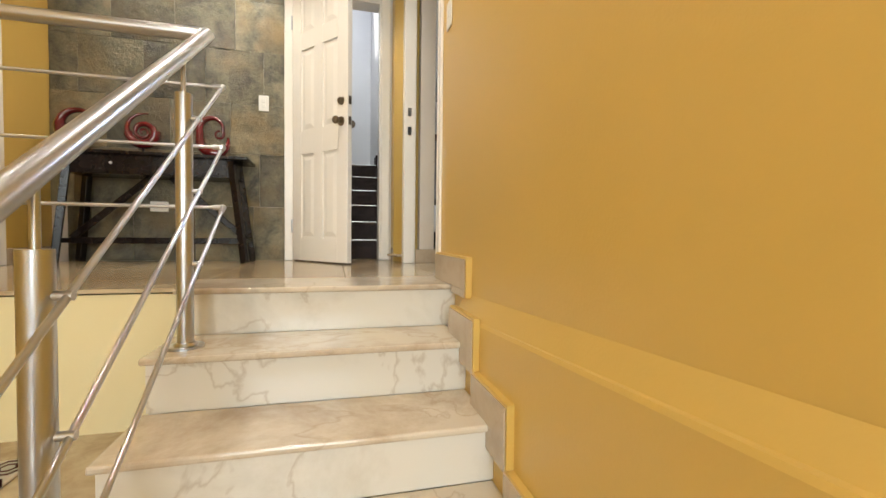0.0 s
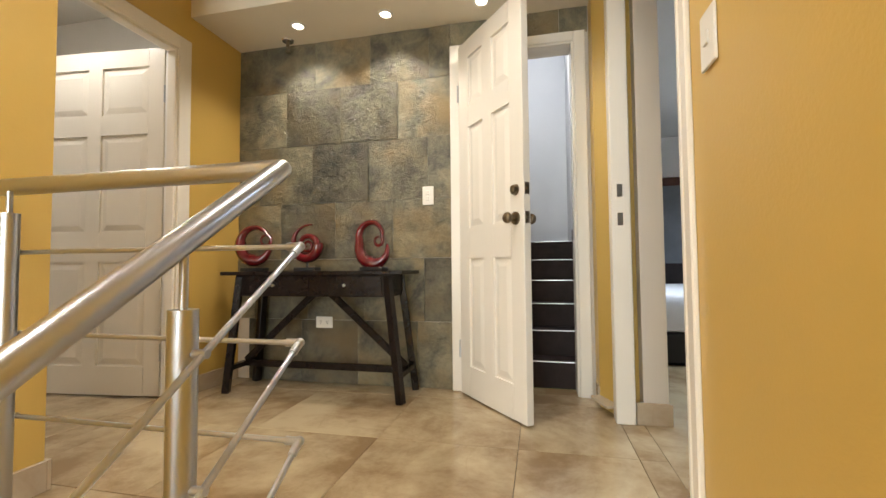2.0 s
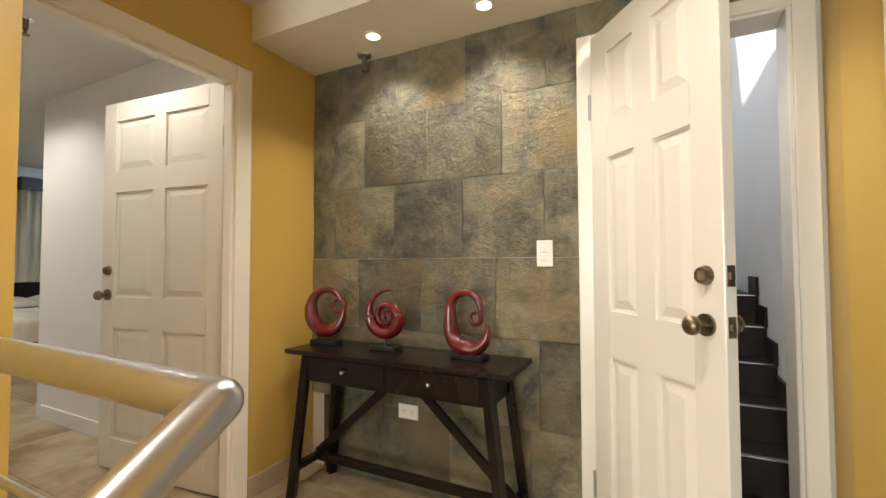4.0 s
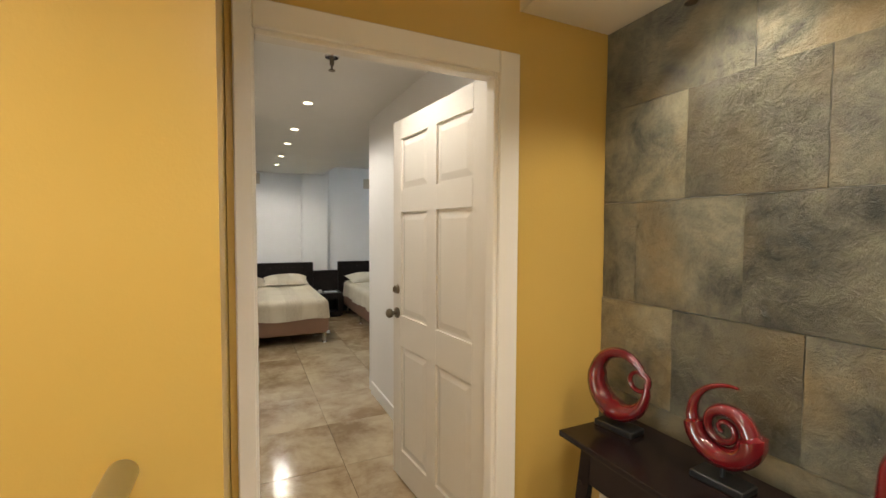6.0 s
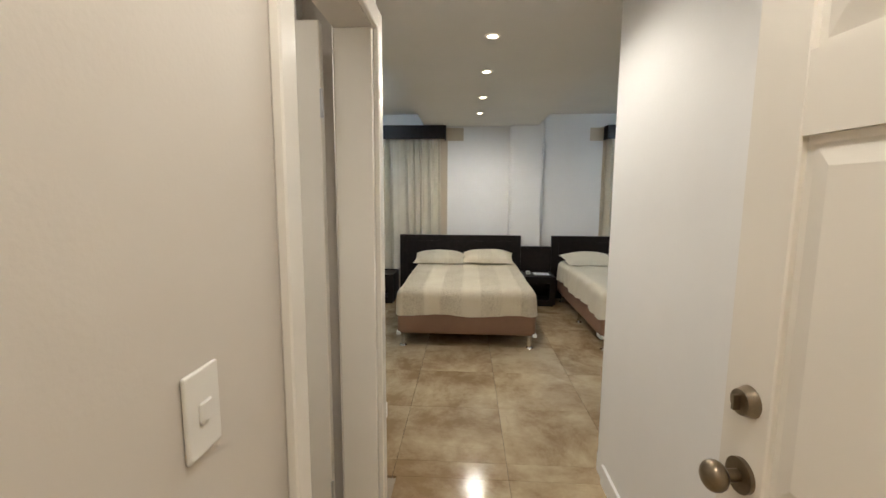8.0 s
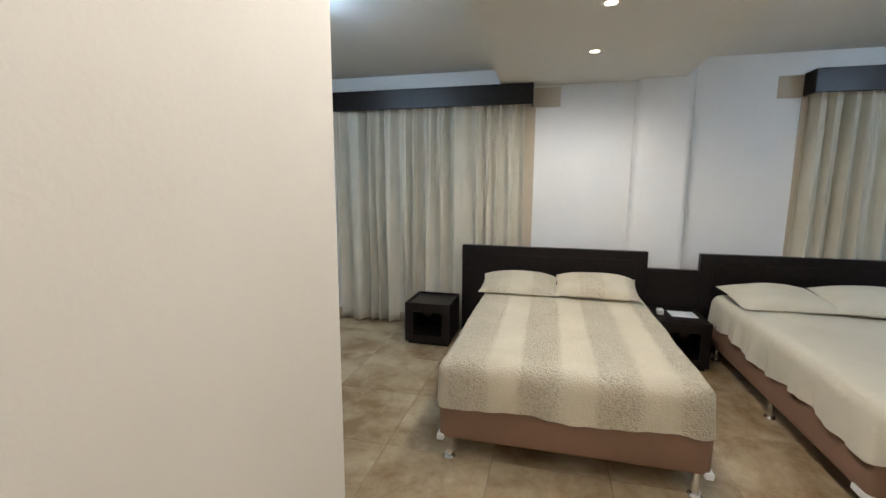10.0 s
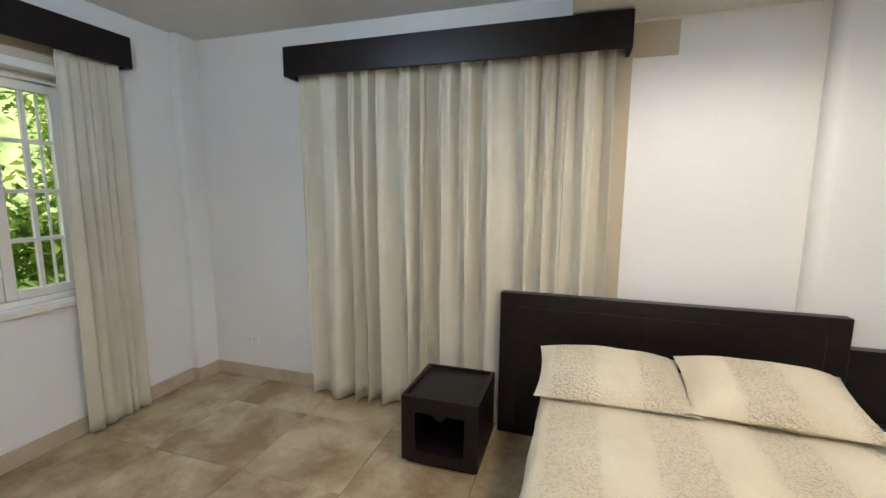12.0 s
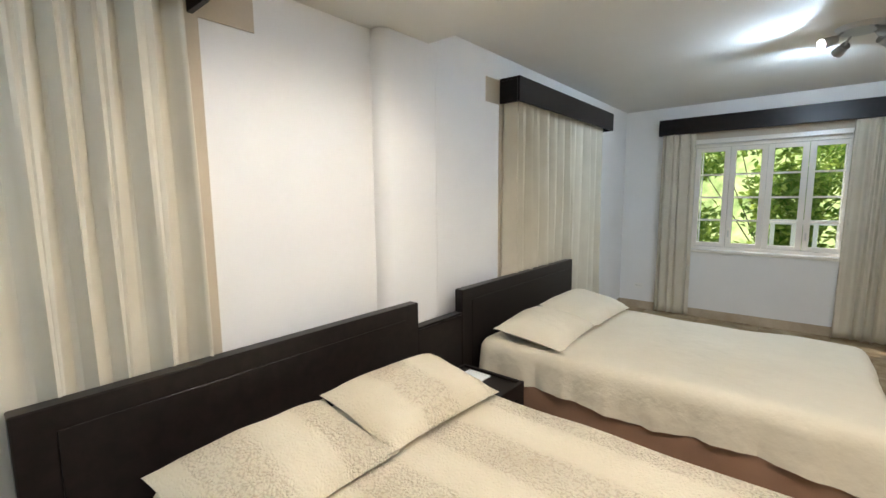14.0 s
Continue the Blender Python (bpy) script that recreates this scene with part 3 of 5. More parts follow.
def panel_door(name, width, label, group, hinge, rz, flip):
    """A six-panel leaf that runs along local +x from its hinge; flip: the side of the knob set."""
    d = thing(name, hinge[0], hinge[1], 0.01, label, "door", group, rz=rz)
    H, T, s, c = 2.03, 0.04, 0.105, 0.09
    cols = [(s, width / 2 - c / 2), (width / 2 + c / 2, width - s)]
    rows = [(0.165, 0.77), (0.94, 1.52), (1.64, 1.925)]
    bm = bmesh.new()
    box(bm, 0, s, -T / 2, T / 2, 0, H, 0.003)
    box(bm, width - s, width, -T / 2, T / 2, 0, H, 0.003)
    box(bm, width / 2 - c / 2, width / 2 + c / 2, -T / 2, T / 2, 0.165, 1.925)
    for z0, z1 in ((0, 0.165), (0.77, 0.94), (1.52, 1.64), (1.925, H)):
        box(bm, s, width - s, -T / 2 + 0.0004, T / 2 - 0.0004, z0, z1)
    part("leaf", bm, M_GLOSSW, d)
    for x0, x1 in cols:
        for z0, z1 in rows:
            bm = bmesh.new()
            rings = []
            for q, yy in ((0.045, -0.0165), (0.012, -0.008), (0.0, -0.008), (0.0, 0.008), (0.012, 0.008), (0.045, 0.0165)):
                rings.append([bm.verts.new((x, yy, z)) for x, z in ((x0 + q, z0 + q), (x1 - q, z0 + q), (x1 - q, z1 - q), (x0 + q, z1 - q))])
            for a, b in zip(rings, rings[1:]):
                for i in range(4):
                    bm.faces.new((a[i], a[(i + 1) % 4], b[(i + 1) % 4], b[i]))
            bm.faces.new(rings[0]), bm.faces.new(rings[-1][::-1])
            bmesh.ops.recalc_face_normals(bm, faces=bm.faces[:])
            part("panel", bm, M_GLOSSW, d)
    for sy in (-1, 1):
        bm = bmesh.new()
        rod(bm, (width - 0.06, sy * 0.02, 0.95), (width - 0.06, sy * 0.028, 0.95), 0.031, 20)
        rod(bm, (width - 0.06, sy * 0.028, 0.95), (width - 0.06, sy * 0.055, 0.95), 0.011, 12)
        bmesh.ops.create_uvsphere(bm, u_segments=18, v_segments=12, radius=0.027, matrix=Matrix.Translation((width - 0.06, sy * 0.07, 0.95)) @ Matrix.Diagonal((1, 0.8, 1, 1)))
        part("door_knob", bm, M_BRONZE, d, "antique bronze round knob", True)
        bm = bmesh.new()
        rod(bm, (width - 0.06, sy * 0.02, 1.085), (width - 0.06, sy * 0.038, 1.085), 0.028, 20, 0.022)
        box(bm, width - 0.063, width - 0.057, sy * 0.038, sy * 0.05, 1.072, 1.098)
        part("deadbolt", bm, M_BRONZE, d, "antique bronze deadbolt rose", True)
    for z in (0.95, 1.085):
        part("latch_plate", boxes((width, width + 0.002, -0.012, 0.012, z - 0.028, z + 0.028), (width, width + 0.008, -0.006, 0.006, z - 0.008, z + 0.008)), M_BRONZE, d, "dull metal latch plate")
    for z in (0.25, 1.75):
        bm = bmesh.new()
        rod(bm, (-0.004, flip * 0.022, z - 0.05), (-0.004, flip * 0.022, z + 0.05), 0.006, 10)
        part("hinge", bm, M_STEEL, d, "steel butt hinge", True)
    return d


panel_door("door_stair", 0.61, "half-open cream-white six-panel door in the slate wall", "panel doors", (0.127, 3.445), math.degrees(math.atan2(-0.47, 0.385)), -1)
panel_door("door_bedroom", 0.91, "open cream-white six-panel bedroom door", "panel doors", (-1.563, 3.034), 180 + math.degrees(math.atan2(0.085, 0.87)), 1)
panel_door("door_closet", 0.74, "white six-panel door standing open into the corridor closet", "panel doors", (-3.248, 1.925), -89, 1)
for i, (x, y, z) in enumerate(((0.9, 3.098, 0.95), (0.9, 3.098, 1.085))):
    solid("strike_plate", boxes((0.925, 0.95, 3.0965, 3.099, z - 0.03, z + 0.03), bevel=0.001), M_CHROME, "steel strike plate let into the white door lining", "strike plate", "strike plates")
for z in (1.01, 1.12):
    solid("strike_plate", boxes((-1.459, -1.445, 2.1745, 2.1765, z - 0.03, z + 0.03), bevel=0.001), M_CHROME, "steel strike plate let into the white door lining", "strike plate", "strike plates")

# ---- marble staircase up to the landing ----
stairs = thing("marble_staircase", 0, 0, 0, "cream marble staircase with white veined risers", "staircase", kind="structure")
RISE, RUN, NOSE = 0.175, 0.287, 1.79
for k in range(10):
    z, y = -RISE * k, NOSE - RUN * k
    x1 = 0.919 if k == 0 else 0.8795
    xl = -0.142
    back = 2.135 if k == 0 else y + RUN + 0.015
    bm = bmesh.new()
    box(bm, xl - 0.015, x1, y - 0.005, back, z - 0.022, z, 0.007, 2)
    part("tread", bm, M_MARBLE, stairs, "cream marble tread with a rounded nosing")
    part("riser", boxes((xl, x1, y + 0.012, y + 0.03, z - RISE + 0.001, z - 0.022)), M_RISER, stairs, "white marble riser with brown veins")
    part("step_core", boxes((xl + 0.002, x1, y + 0.031, y + RUN, z - RISE - 0.1, z - 0.024)), M_RISER, stairs)
    if k:
        for x0, x1, g, m, label in ((0.853, 0.8575, 0.0, M_BASE, "tan marble stepped skirting"), (0.858, 0.8798, 0.009, M_YELLOW, "ochre painted edge of the skirting")):
            part("skirting", boxes((x0, x1, y - 0.125 - g, y + RUN - 0.126 - g, z + 0.001, z + 0.10 + g), (x0, x1, y - 0.125 - g, y + 0.012, z - RISE + 0.101 + g, z + 0.0005)), m, stairs, label)

# ---- railing ----
rail = thing("stair_railing", 0, 0, 0, "brushed stainless steel stair railing with thin rods", "railing")
CX, CY, CZ = -0.075, 1.935, 0.985
SL = 0.66
bm = bmesh.new()
rod(bm, (-1.035, CY, CZ), (CX, CY, CZ), 0.0255, 24)
bmesh.ops.create_uvsphere(bm, u_segments=24, v_segments=14, radius=0.0255, matrix=Matrix.Translation((CX, CY, CZ)))
part("handrail", bm, M_STEEL, rail, "level steel handrail tube", True)
bm = bmesh.new()
low_y = -0.9
rod(bm, (CX, CY, CZ), (CX, low_y, CZ - (CY - low_y) * SL), 0.0255, 24)
part("handrail", bm, M_STEEL, rail, "sloping steel handrail tube", True)


def post(x, y, z, top, saddle, clips):
    bm = bmesh.new()
    rod(bm, (x, y, z), (x, y, top), 0.0255, 24)
    p = part("post", bm, M_STEEL, rail, "round steel post", True)
    bm = bmesh.new()
    rod(bm, (x, y, z), (x, y, z + 0.008), 0.056, 28)
    rod(bm, (x, y, z + 0.008), (x, y, z + 0.018), 0.036, 28, 0.03)
    part("base_flange", bm, M_STEEL, p, "", True)
    bm = bmesh.new()
    rod(bm, (x, y, top), (x, y, saddle), 0.008, 12)
    part("saddle_pin", bm, M_STEEL, p, "", True)
    for a, b in clips:
        bm = bmesh.new()
        rod(bm, a, b, 0.0085, 12)
        part("rod_clip", bm, M_STEEL, p, "", True)


RODZ = [0.787, 0.548, 0.308]
RX, RY = -0.02, CY
for z in RODZ:
    bm = bmesh.new()
    rod(bm, (-1.02, RY, z), (RX, RY, z), 0.0068, 12)
    part("cross_rod", bm, M_STEEL, rail, "", True)
    bm = bmesh.new()
    rod(bm, (RX, RY, z), (RX, low_y, z - (RY - low_y) * SL), 0.0068, 12)
    part("cross_rod", bm, M_STEEL, rail, "", True)
    bm = bmesh.new()
    bmesh.ops.create_uvsphere(bm, u_segments=14, v_segments=10, radius=0.0125, matrix=Matrix.Translation((RX, RY, z)))
    rod(bm, (RX, RY, z), (RX - 0.035, RY, z), 0.0105, 14)
    rod(bm, (RX, RY, z), (RX, RY - 0.03, z - 0.03 * SL), 0.0105, 14)
    part("rod_joint", bm, M_STEEL, rail, "steel elbow joint", True)
post(-0.945, 1.905, 0, 0.90, CZ - 0.02, [((-0.945, 1.905, z), (-0.945, RY + 0.008, z)) for z in RODZ])
for y, z in ((1.625, -RISE), (0.895, -3 * RISE)):
    rz = CZ - (CY - y) * SL
    post(CX + 0.01, y, z, rz - 0.12, rz - 0.02, [((CX + 0.01, y, q - (RY - y) * SL), (RX + 0.008, y, q - (RY - y) * SL)) for q in RODZ])

# ---- console table and sculptures ----
TX0, TX1, TY0, TY1, TZ = -1.292, -0.152, 3.16, 3.485, 0.715
ct = thing("console_table", (TX0 + TX1) / 2, 3.33, 0, "espresso wooden console table with two drawers and splayed legs", "console table")
ct.matrix_basis = Matrix()
bm = bmesh.new()
box(bm, TX0, TX1, TY0, TY1, TZ - 0.022, TZ, 0.004, 2)
part("tabletop", bm, M_DARKWOOD, ct, "glossy dark tabletop")
bm = bmesh.new()
box(bm, TX0 + 0.085, TX1 - 0.085, TY0 + 0.03, TY1 - 0.02, TZ - 0.145, TZ - 0.0225, 0.003)
part("apron", bm, M_DARKWOOD, ct)
mid = (TX0 + TX1) / 2
for x0, x1 in ((TX0 + 0.13, mid - 0.006), (mid + 0.006, TX1 - 0.13)):
    bm = bmesh.new()
    box(bm, x0, x1, TY0 + 0.024, TY0 + 0.0295, TZ - 0.13, TZ - 0.03, 0.002)
    dr = part("drawer", bm, M_DARKWOOD, ct)
    bm = bmesh.new()
    rod(bm, ((x0 + x1) / 2, TY0 + 0.024, TZ - 0.08), ((x0 + x1) / 2, TY0 + 0.014, TZ - 0.08), 0.005, 10)
    bmesh.ops.create_uvsphere(bm, u_segments=12, v_segments=8, radius=0.009, matrix=Matrix.Translation(((x0 + x1) / 2, TY0 + 0.010, TZ - 0.08)))
    part("drawer_knob", bm, M_ALU, dr, "small pale metal knob", True)
for sx, xt, xb in ((0, TX0 + 0.105, TX0 + 0.035), (1, TX1 - 0.105, TX1 - 0.02)):
    for yt, yb in ((TY0 + 0.045, TY0 + 0.02), (TY1 - 0.045, TY1 - 0.02)):
        bm = bmesh.new()
        beam(bm, (xb, yb, 0.0), (xt, yt, TZ - 0.03), 0.045, 0.04)
        part("leg", bm, M_DARKWOOD, ct)
    bm = bmesh.new()
    xs = xb + (xt - xb) * 0.2
    beam(bm, (xs, TY0 + 0.03, 0.145), (xs, TY1 - 0.03, 0.145), 0.04, 0.03)
    part("side_stretcher", bm, M_DARKWOOD, ct)
    bm = bmesh.new()
    beam(bm, (xs, TY1 - 0.14, 0.16), (mid + (0.06 if sx else -0.06), TY1 - 0.14, TZ - 0.14), 0.022, 0.04)
    part("brace", bm, M_DARKWOOD, ct)
bm = bmesh.new()
beam(bm, (TX0 + 0.05, TY1 - 0.14, 0.145), (TX1 - 0.04, TY1 - 0.14, 0.145), 0.03, 0.04)
part("stretcher", bm, M_DARKWOOD, ct)


def sculpture(name, x, y, label, outer, size, tilt, base_w, lift):
    """A glazed scroll: a thick ring that thins into a curl. outer: radii; size: its scale."""
    s = thing(name, x, y, TZ + 0.0005, label, "sculpture", "scroll sculptures", rz=tilt)
    bm = bmesh.new()
    box(bm, -base_w, base_w, -0.04, 0.04, 0, 0.022, 0.003)
    part("plinth", bm, M_BLACK, s, "black plinth")
    if lift > 0.03:
        bm = bmesh.new()
        rod(bm, (0, 0, 0.02), (0, 0, lift + 0.01), 0.007, 10)
        part("stem", bm, M_BLACK, s)
    pts, rad = [], []
    for (a0, a1, n, cx, cz, r0, r1, t0, t1, sq) in outer:
        for i in range(n):
            f = i / (n - 1)
            a = radians(a0 + (a1 - a0) * f)
            r = (r0 + (r1 - r0) * f) * size
            pts.append((cx * size + math.cos(a) * r * sq, 0, lift + cz * size + math.sin(a) * r))
            rad.append((t0 + (t1 - t0) * f) * size)
    part("scroll", tube(bmesh.new(), pts, rad, 16, 1.25), M_RED, s, "glossy oxblood scroll", True)
    return s


# ring that opens at the upper side and ends in a small loop
sculpture("scroll_sculpture_ring", -1.205, 3.36, "glossy oxblood ring sculpture ending in a small curl", [(15, -90, 14, 0, 0.125, 0.095, 0.086, 0.006, 0.030, 0.92), (-100, -190, 12, 0, 0.125, 0.085, 0.086, 0.033, 0.026, 0.92), (-198, -330, 16, 0, 0.125, 0.088, 0.092, 0.022, 0.009, 0.92), (30, -270, 16, 0.062, 0.148, 0.030, 0.026, 0.008, 0.006, 1.0)], 1.2, 8, 0.075, 0.02)
# spiral on a short stem
sculpture("scroll_sculpture_spiral", -0.835, 3.36, "glossy oxblood spiral sculpture on a short stem", [(75, 180, 14, 0, 0.100, 0.125, 0.085, 0.004, 0.017, 1.0), (184, 360, 18, 0, 0.100, 0.082, 0.070, 0.026, 0.033, 1.0), (364, 540, 16, 0, 0.100, 0.064, 0.042, 0.022, 0.012, 1.0), (545, 980, 26, 0.0, 0.100, 0.041, 0.008, 0.011, 0.005, 1.0)], 1.04, 4, 0.072, 0.055)
# tall heart-like loop
sculpture("scroll_sculpture_loop", -0.397, 3.36, "glossy oxblood tall loop sculpture with a curled tip", [(20, -90, 14, 0.0, 0.095, 0.082, 0.075, 0.007, 0.034, 1.0), (-96, -180, 12, -0.005, 0.100, 0.075, 0.080, 0.036, 0.027, 1.0), (-184, -290, 14, -0.012, 0.165, 0.075, 0.075, 0.021, 0.015, 1.0), (68, 0, 8, -0.01, 0.165, 0.072, 0.06, 0.014, 0.011, 1.0), (0, -280, 16, 0.028, 0.140, 0.024, 0.022, 0.010, 0.006, 1.0)], 1.12, -6, 0.075, 0.018)

# ---- switches, outlets, sprinklers, downlights ----


def switch(name, x, y, z, rz, w, h, label, toggles=1, outlet=False):
    """A wall plate that faces local -y."""
    s = thing(name, x, y, z, label, "outlet" if outlet else "switch", "wall plates", rz=rz)
    bm = bmesh.new()
    box(bm, -w / 2, w / 2, -0.007, 0, -h / 2, h / 2, 0.003, 2)
    part("plate", bm, M_PLATE, s)
    if outlet:
        for sx in (-1, 1):
            part("socket", boxes((sx * w * 0.2 - 0.013, sx * w * 0.2 + 0.013, -0.0085, -0.006, -0.016, 0.016), bevel=0.002), M_PLATE, s)
            for dx, dz, a, b in ((-0.006, 0.006, 0.0015, 0.004), (0.006, 0.006, 0.0015, 0.004), (0.0, -0.007, 0.0025, 0.0025)):
                part("slot", boxes((sx * w * 0.2 + dx - a, sx * w * 0.2 + dx + a, -0.009, -0.008, dz - b, dz + b)), M_BLACK, s)
    else:
        for k in range(toggles):
            zc = (k - (toggles - 1) / 2) * 0.036
            part("rocker", boxes((-0.013, 0.013, -0.011, -0.006, zc - 0.014, zc + 0.014), bevel=0.002), M_PLATE, s)
    return s


switch("wall_switch", -0.096, 3.499, 1.172, 0, 0.07, 0.115, "white double rocker switch on the slate wall", 2)
switch("wall_switch", 0.919, 1.945, 1.205, -90, 0.075, 0.12, "white rocker switch on the ochre wall")
switch("wall_switch", -2.2, 2.101, 1.16, 180, 0.07, 0.115, "white rocker switch in the corridor")
switch("power_outlet", -0.79, 3.499, 0.385, 0, 0.115, 0.072, "white double outlet on the slate wall under the console table", outlet=True)
switch("power_outlet", -7.789, -0.45, 0.31, 90, 0.12, 0.07, "white outlet low on the white wall", outlet=True)
switch("power_outlet", -6.35, -0.859, 0.30, 180, 0.12, 0.07, "white outlet low under the casement window", outlet=True)
switch("power_outlet", -7.55, 7.359, 0.30, 0, 0.12, 0.07, "white outlet low beside the curtain", outlet=True)


def sprinkler(x, y, z, label):
    s = thing("fire_sprinkler", x, y, z, label, "sprinkler", "fire sprinklers")
    s.scale = (1.35, 1.35, 1.35)
    bm = bmesh.new()
    rod(bm, (0, 0, 0), (0, 0, -0.006), 0.03, 20, 0.026)
    part("escutcheon", bm, M_CHROME, s, "", True)
    bm = bmesh.new()
    rod(bm, (0, 0, -0.006), (0, 0, -0.035), 0.009, 12)
    rod(bm, (-0.008, 0, -0.035), (-0.004, 0, -0.055), 0.003, 8)
    rod(bm, (0.008, 0, -0.035), (0.004, 0, -0.055), 0.003, 8)
    rod(bm, (0, 0, -0.055), (0, 0, -0.058), 0.014, 16)
    part("head", bm, M_BRONZE, s, "", True)


sprinkler(-1.03, 3.44, SOF, "chrome fire sprinkler under the hall soffit")
sprinkler(-2.52, 2.59, BC, "brass fire sprinkler in the corridor ceiling")


def downlight(x, y, z, bulb, label):
    d = thing("recessed_downlight", x, y, z, label, "downlight", "recessed downlights")
    bm = bmesh.new()
    r0, r1 = 0.046, 0.034
    for k in range(24):
        a, b = 2 * math.pi * k / 24, 2 * math.pi * (k + 1) / 24
        q = [(r0, 0.0), (r0, -0.005), (r1, -0.007), (r1 - 0.004, 0.0)]
        for i in range(3):
            bm.faces.new([bm.verts.new((math.cos(t) * q[j][0], math.sin(t) * q[j][0], q[j][1])) for t, j in ((a, i), (b, i), (b, i + 1), (a, i + 1))])
    bmesh.ops.remove_doubles(bm, verts=bm.verts[:], dist=1e-5)
    part("trim_ring", bm, M_PLATE, d, "", True)
    bm = bmesh.new()
    rod(bm, (0, 0, -0.001), (0, 0, -0.003), 0.029, 20)
    part("bulb", bm, bulb, d, "glowing lamp")


for x, y in HALL_LAMPS:
    downlight(x, y, SOF, M_BULBW, "white recessed spotlight in the hall soffit, lit")
for x, y in STRIP_LAMPS:
    downlight(x, y, BC, M_BULBW, "white recessed spotlight in the lowered ceiling strip, lit")

# Fixture added to match the unseen closet lamp.
downlight(-2.85, 1.45, BC, M_BULBW, "unseen white recessed spotlight added in the closet ceiling, lit")

# ---- upper stairs behind the slate wall ----
up = thing("upper_staircase", 0, 0, 0, "dark brown tiled stairs with metal nosings", "staircase", kind="structure")
for k in range(6):
    y, z = 3.64 + 0.205 * k, 0.156 * (k + 1)
    part("step", boxes((0.062, 0.86, y, y + 0.215, 0.0 if k < 2 else z - 0.32, z)), M_BROWNTREAD, up)
    part("nosing", boxes((0.064, 0.858, y - 0.006, y + 0.02, z + 0.0003, z + 0.004)), M_ALU, up, "pale metal nosing strip")
part("wall_skirting", boxes(*[(0.846, 0.861, 3.62 + 0.205 * k, 3.85 + 0.205 * k, 0.156 * (k + 1), 0.156 * (k + 1) + 0.11) for k in range(6)]), M_BROWNTREAD, up, "dark brown stepped skirting")

part("half_landing", boxes((0.062, 0.86, 4.875, 5.598, 0.6, 0.935)), M_BROWNTREAD, up)

# ---- side bedroom seen through the doorway ----
sb = thing("side_room_bed", 2.0, 5.4, 0, "bed with white linen on a black base", "bed")
bm = bmesh.new()
box(bm, -0.75, 0.75, -1.0, 0.95, 0.0, 0.24, 0.02)
part("base", bm, M_BLACK, sb)
bm = bmesh.new()
box(bm, -0.78, 0.78, -1.03, 0.95, 0.24, 0.52, 0.06, 3)
part("mattress", bm, M_BEDWHITE, sb, "white covered mattress", True)
bm = bmesh.new()
box(bm, -0.8, 0.8, 0.955, 1.0, 0.0, 0.75, 0.006)
part("headboard", bm, M_BLACKWOOD, sb)
wp = thing("wall_panel", 2.0, 6.98, 0, "grey stone wall panel with a dark wooden frame", "wall panel")
part("stone_face", boxes((-1.0, 1.0, -0.03, 0.0, 0.2, 1.75)), mat("grey_panel", (0.16, 0.17, 0.19), 0.5, 0, (0.22, 0.23, 0.25), 3, bump=0.4), wp)
part("top_frame", boxes((-1.0, 1.0, -0.05, 0.0, 1.752, 1.86), bevel=0.004), mat("mahogany", (0.07, 0.025, 0.015), 0.35, 0, (0.1, 0.035, 0.02), 12), wp)

# ---- lower level rug ----
rug = thing("patterned_rug", -0.78, 1.25, -0.5265, "ivory rug with maroon hexagons", "rug")
bm = bmesh.new()
box(bm, -0.28, 0.28, -0.5, 0.42, 0, 0.008, 0.003)
part("pile", bm, M_RUG, rug)
bm = bmesh.new()
for i in range(5):
    for j in range(8):
        cx, cy = -0.23 + i * 0.115, -0.44 + j * 0.115 + (i % 2) * 0.057
        if abs(cx) < 0.25 and -0.46 < cy < 0.38:
            for r0, r1 in ((0.055, 0.042), (0.030, 0.018)):
                for k in range(6):
                    a, b = radians(60 * k), radians(60 * k + 60)
                    bm.faces.new([bm.verts.new((cx + math.cos(t) * r, cy + math.sin(t) * r, 0.0085)) for t, r in ((a, r0), (b, r0), (b, r1), (a, r1))])
bmesh.ops.solidify(bm, geom=bm.faces[:], thickness=-0.002)
part("hexagon_pattern", bm, M_RUGRED, rug, "maroon hexagon pattern")

# ---- bedroom: beds ----


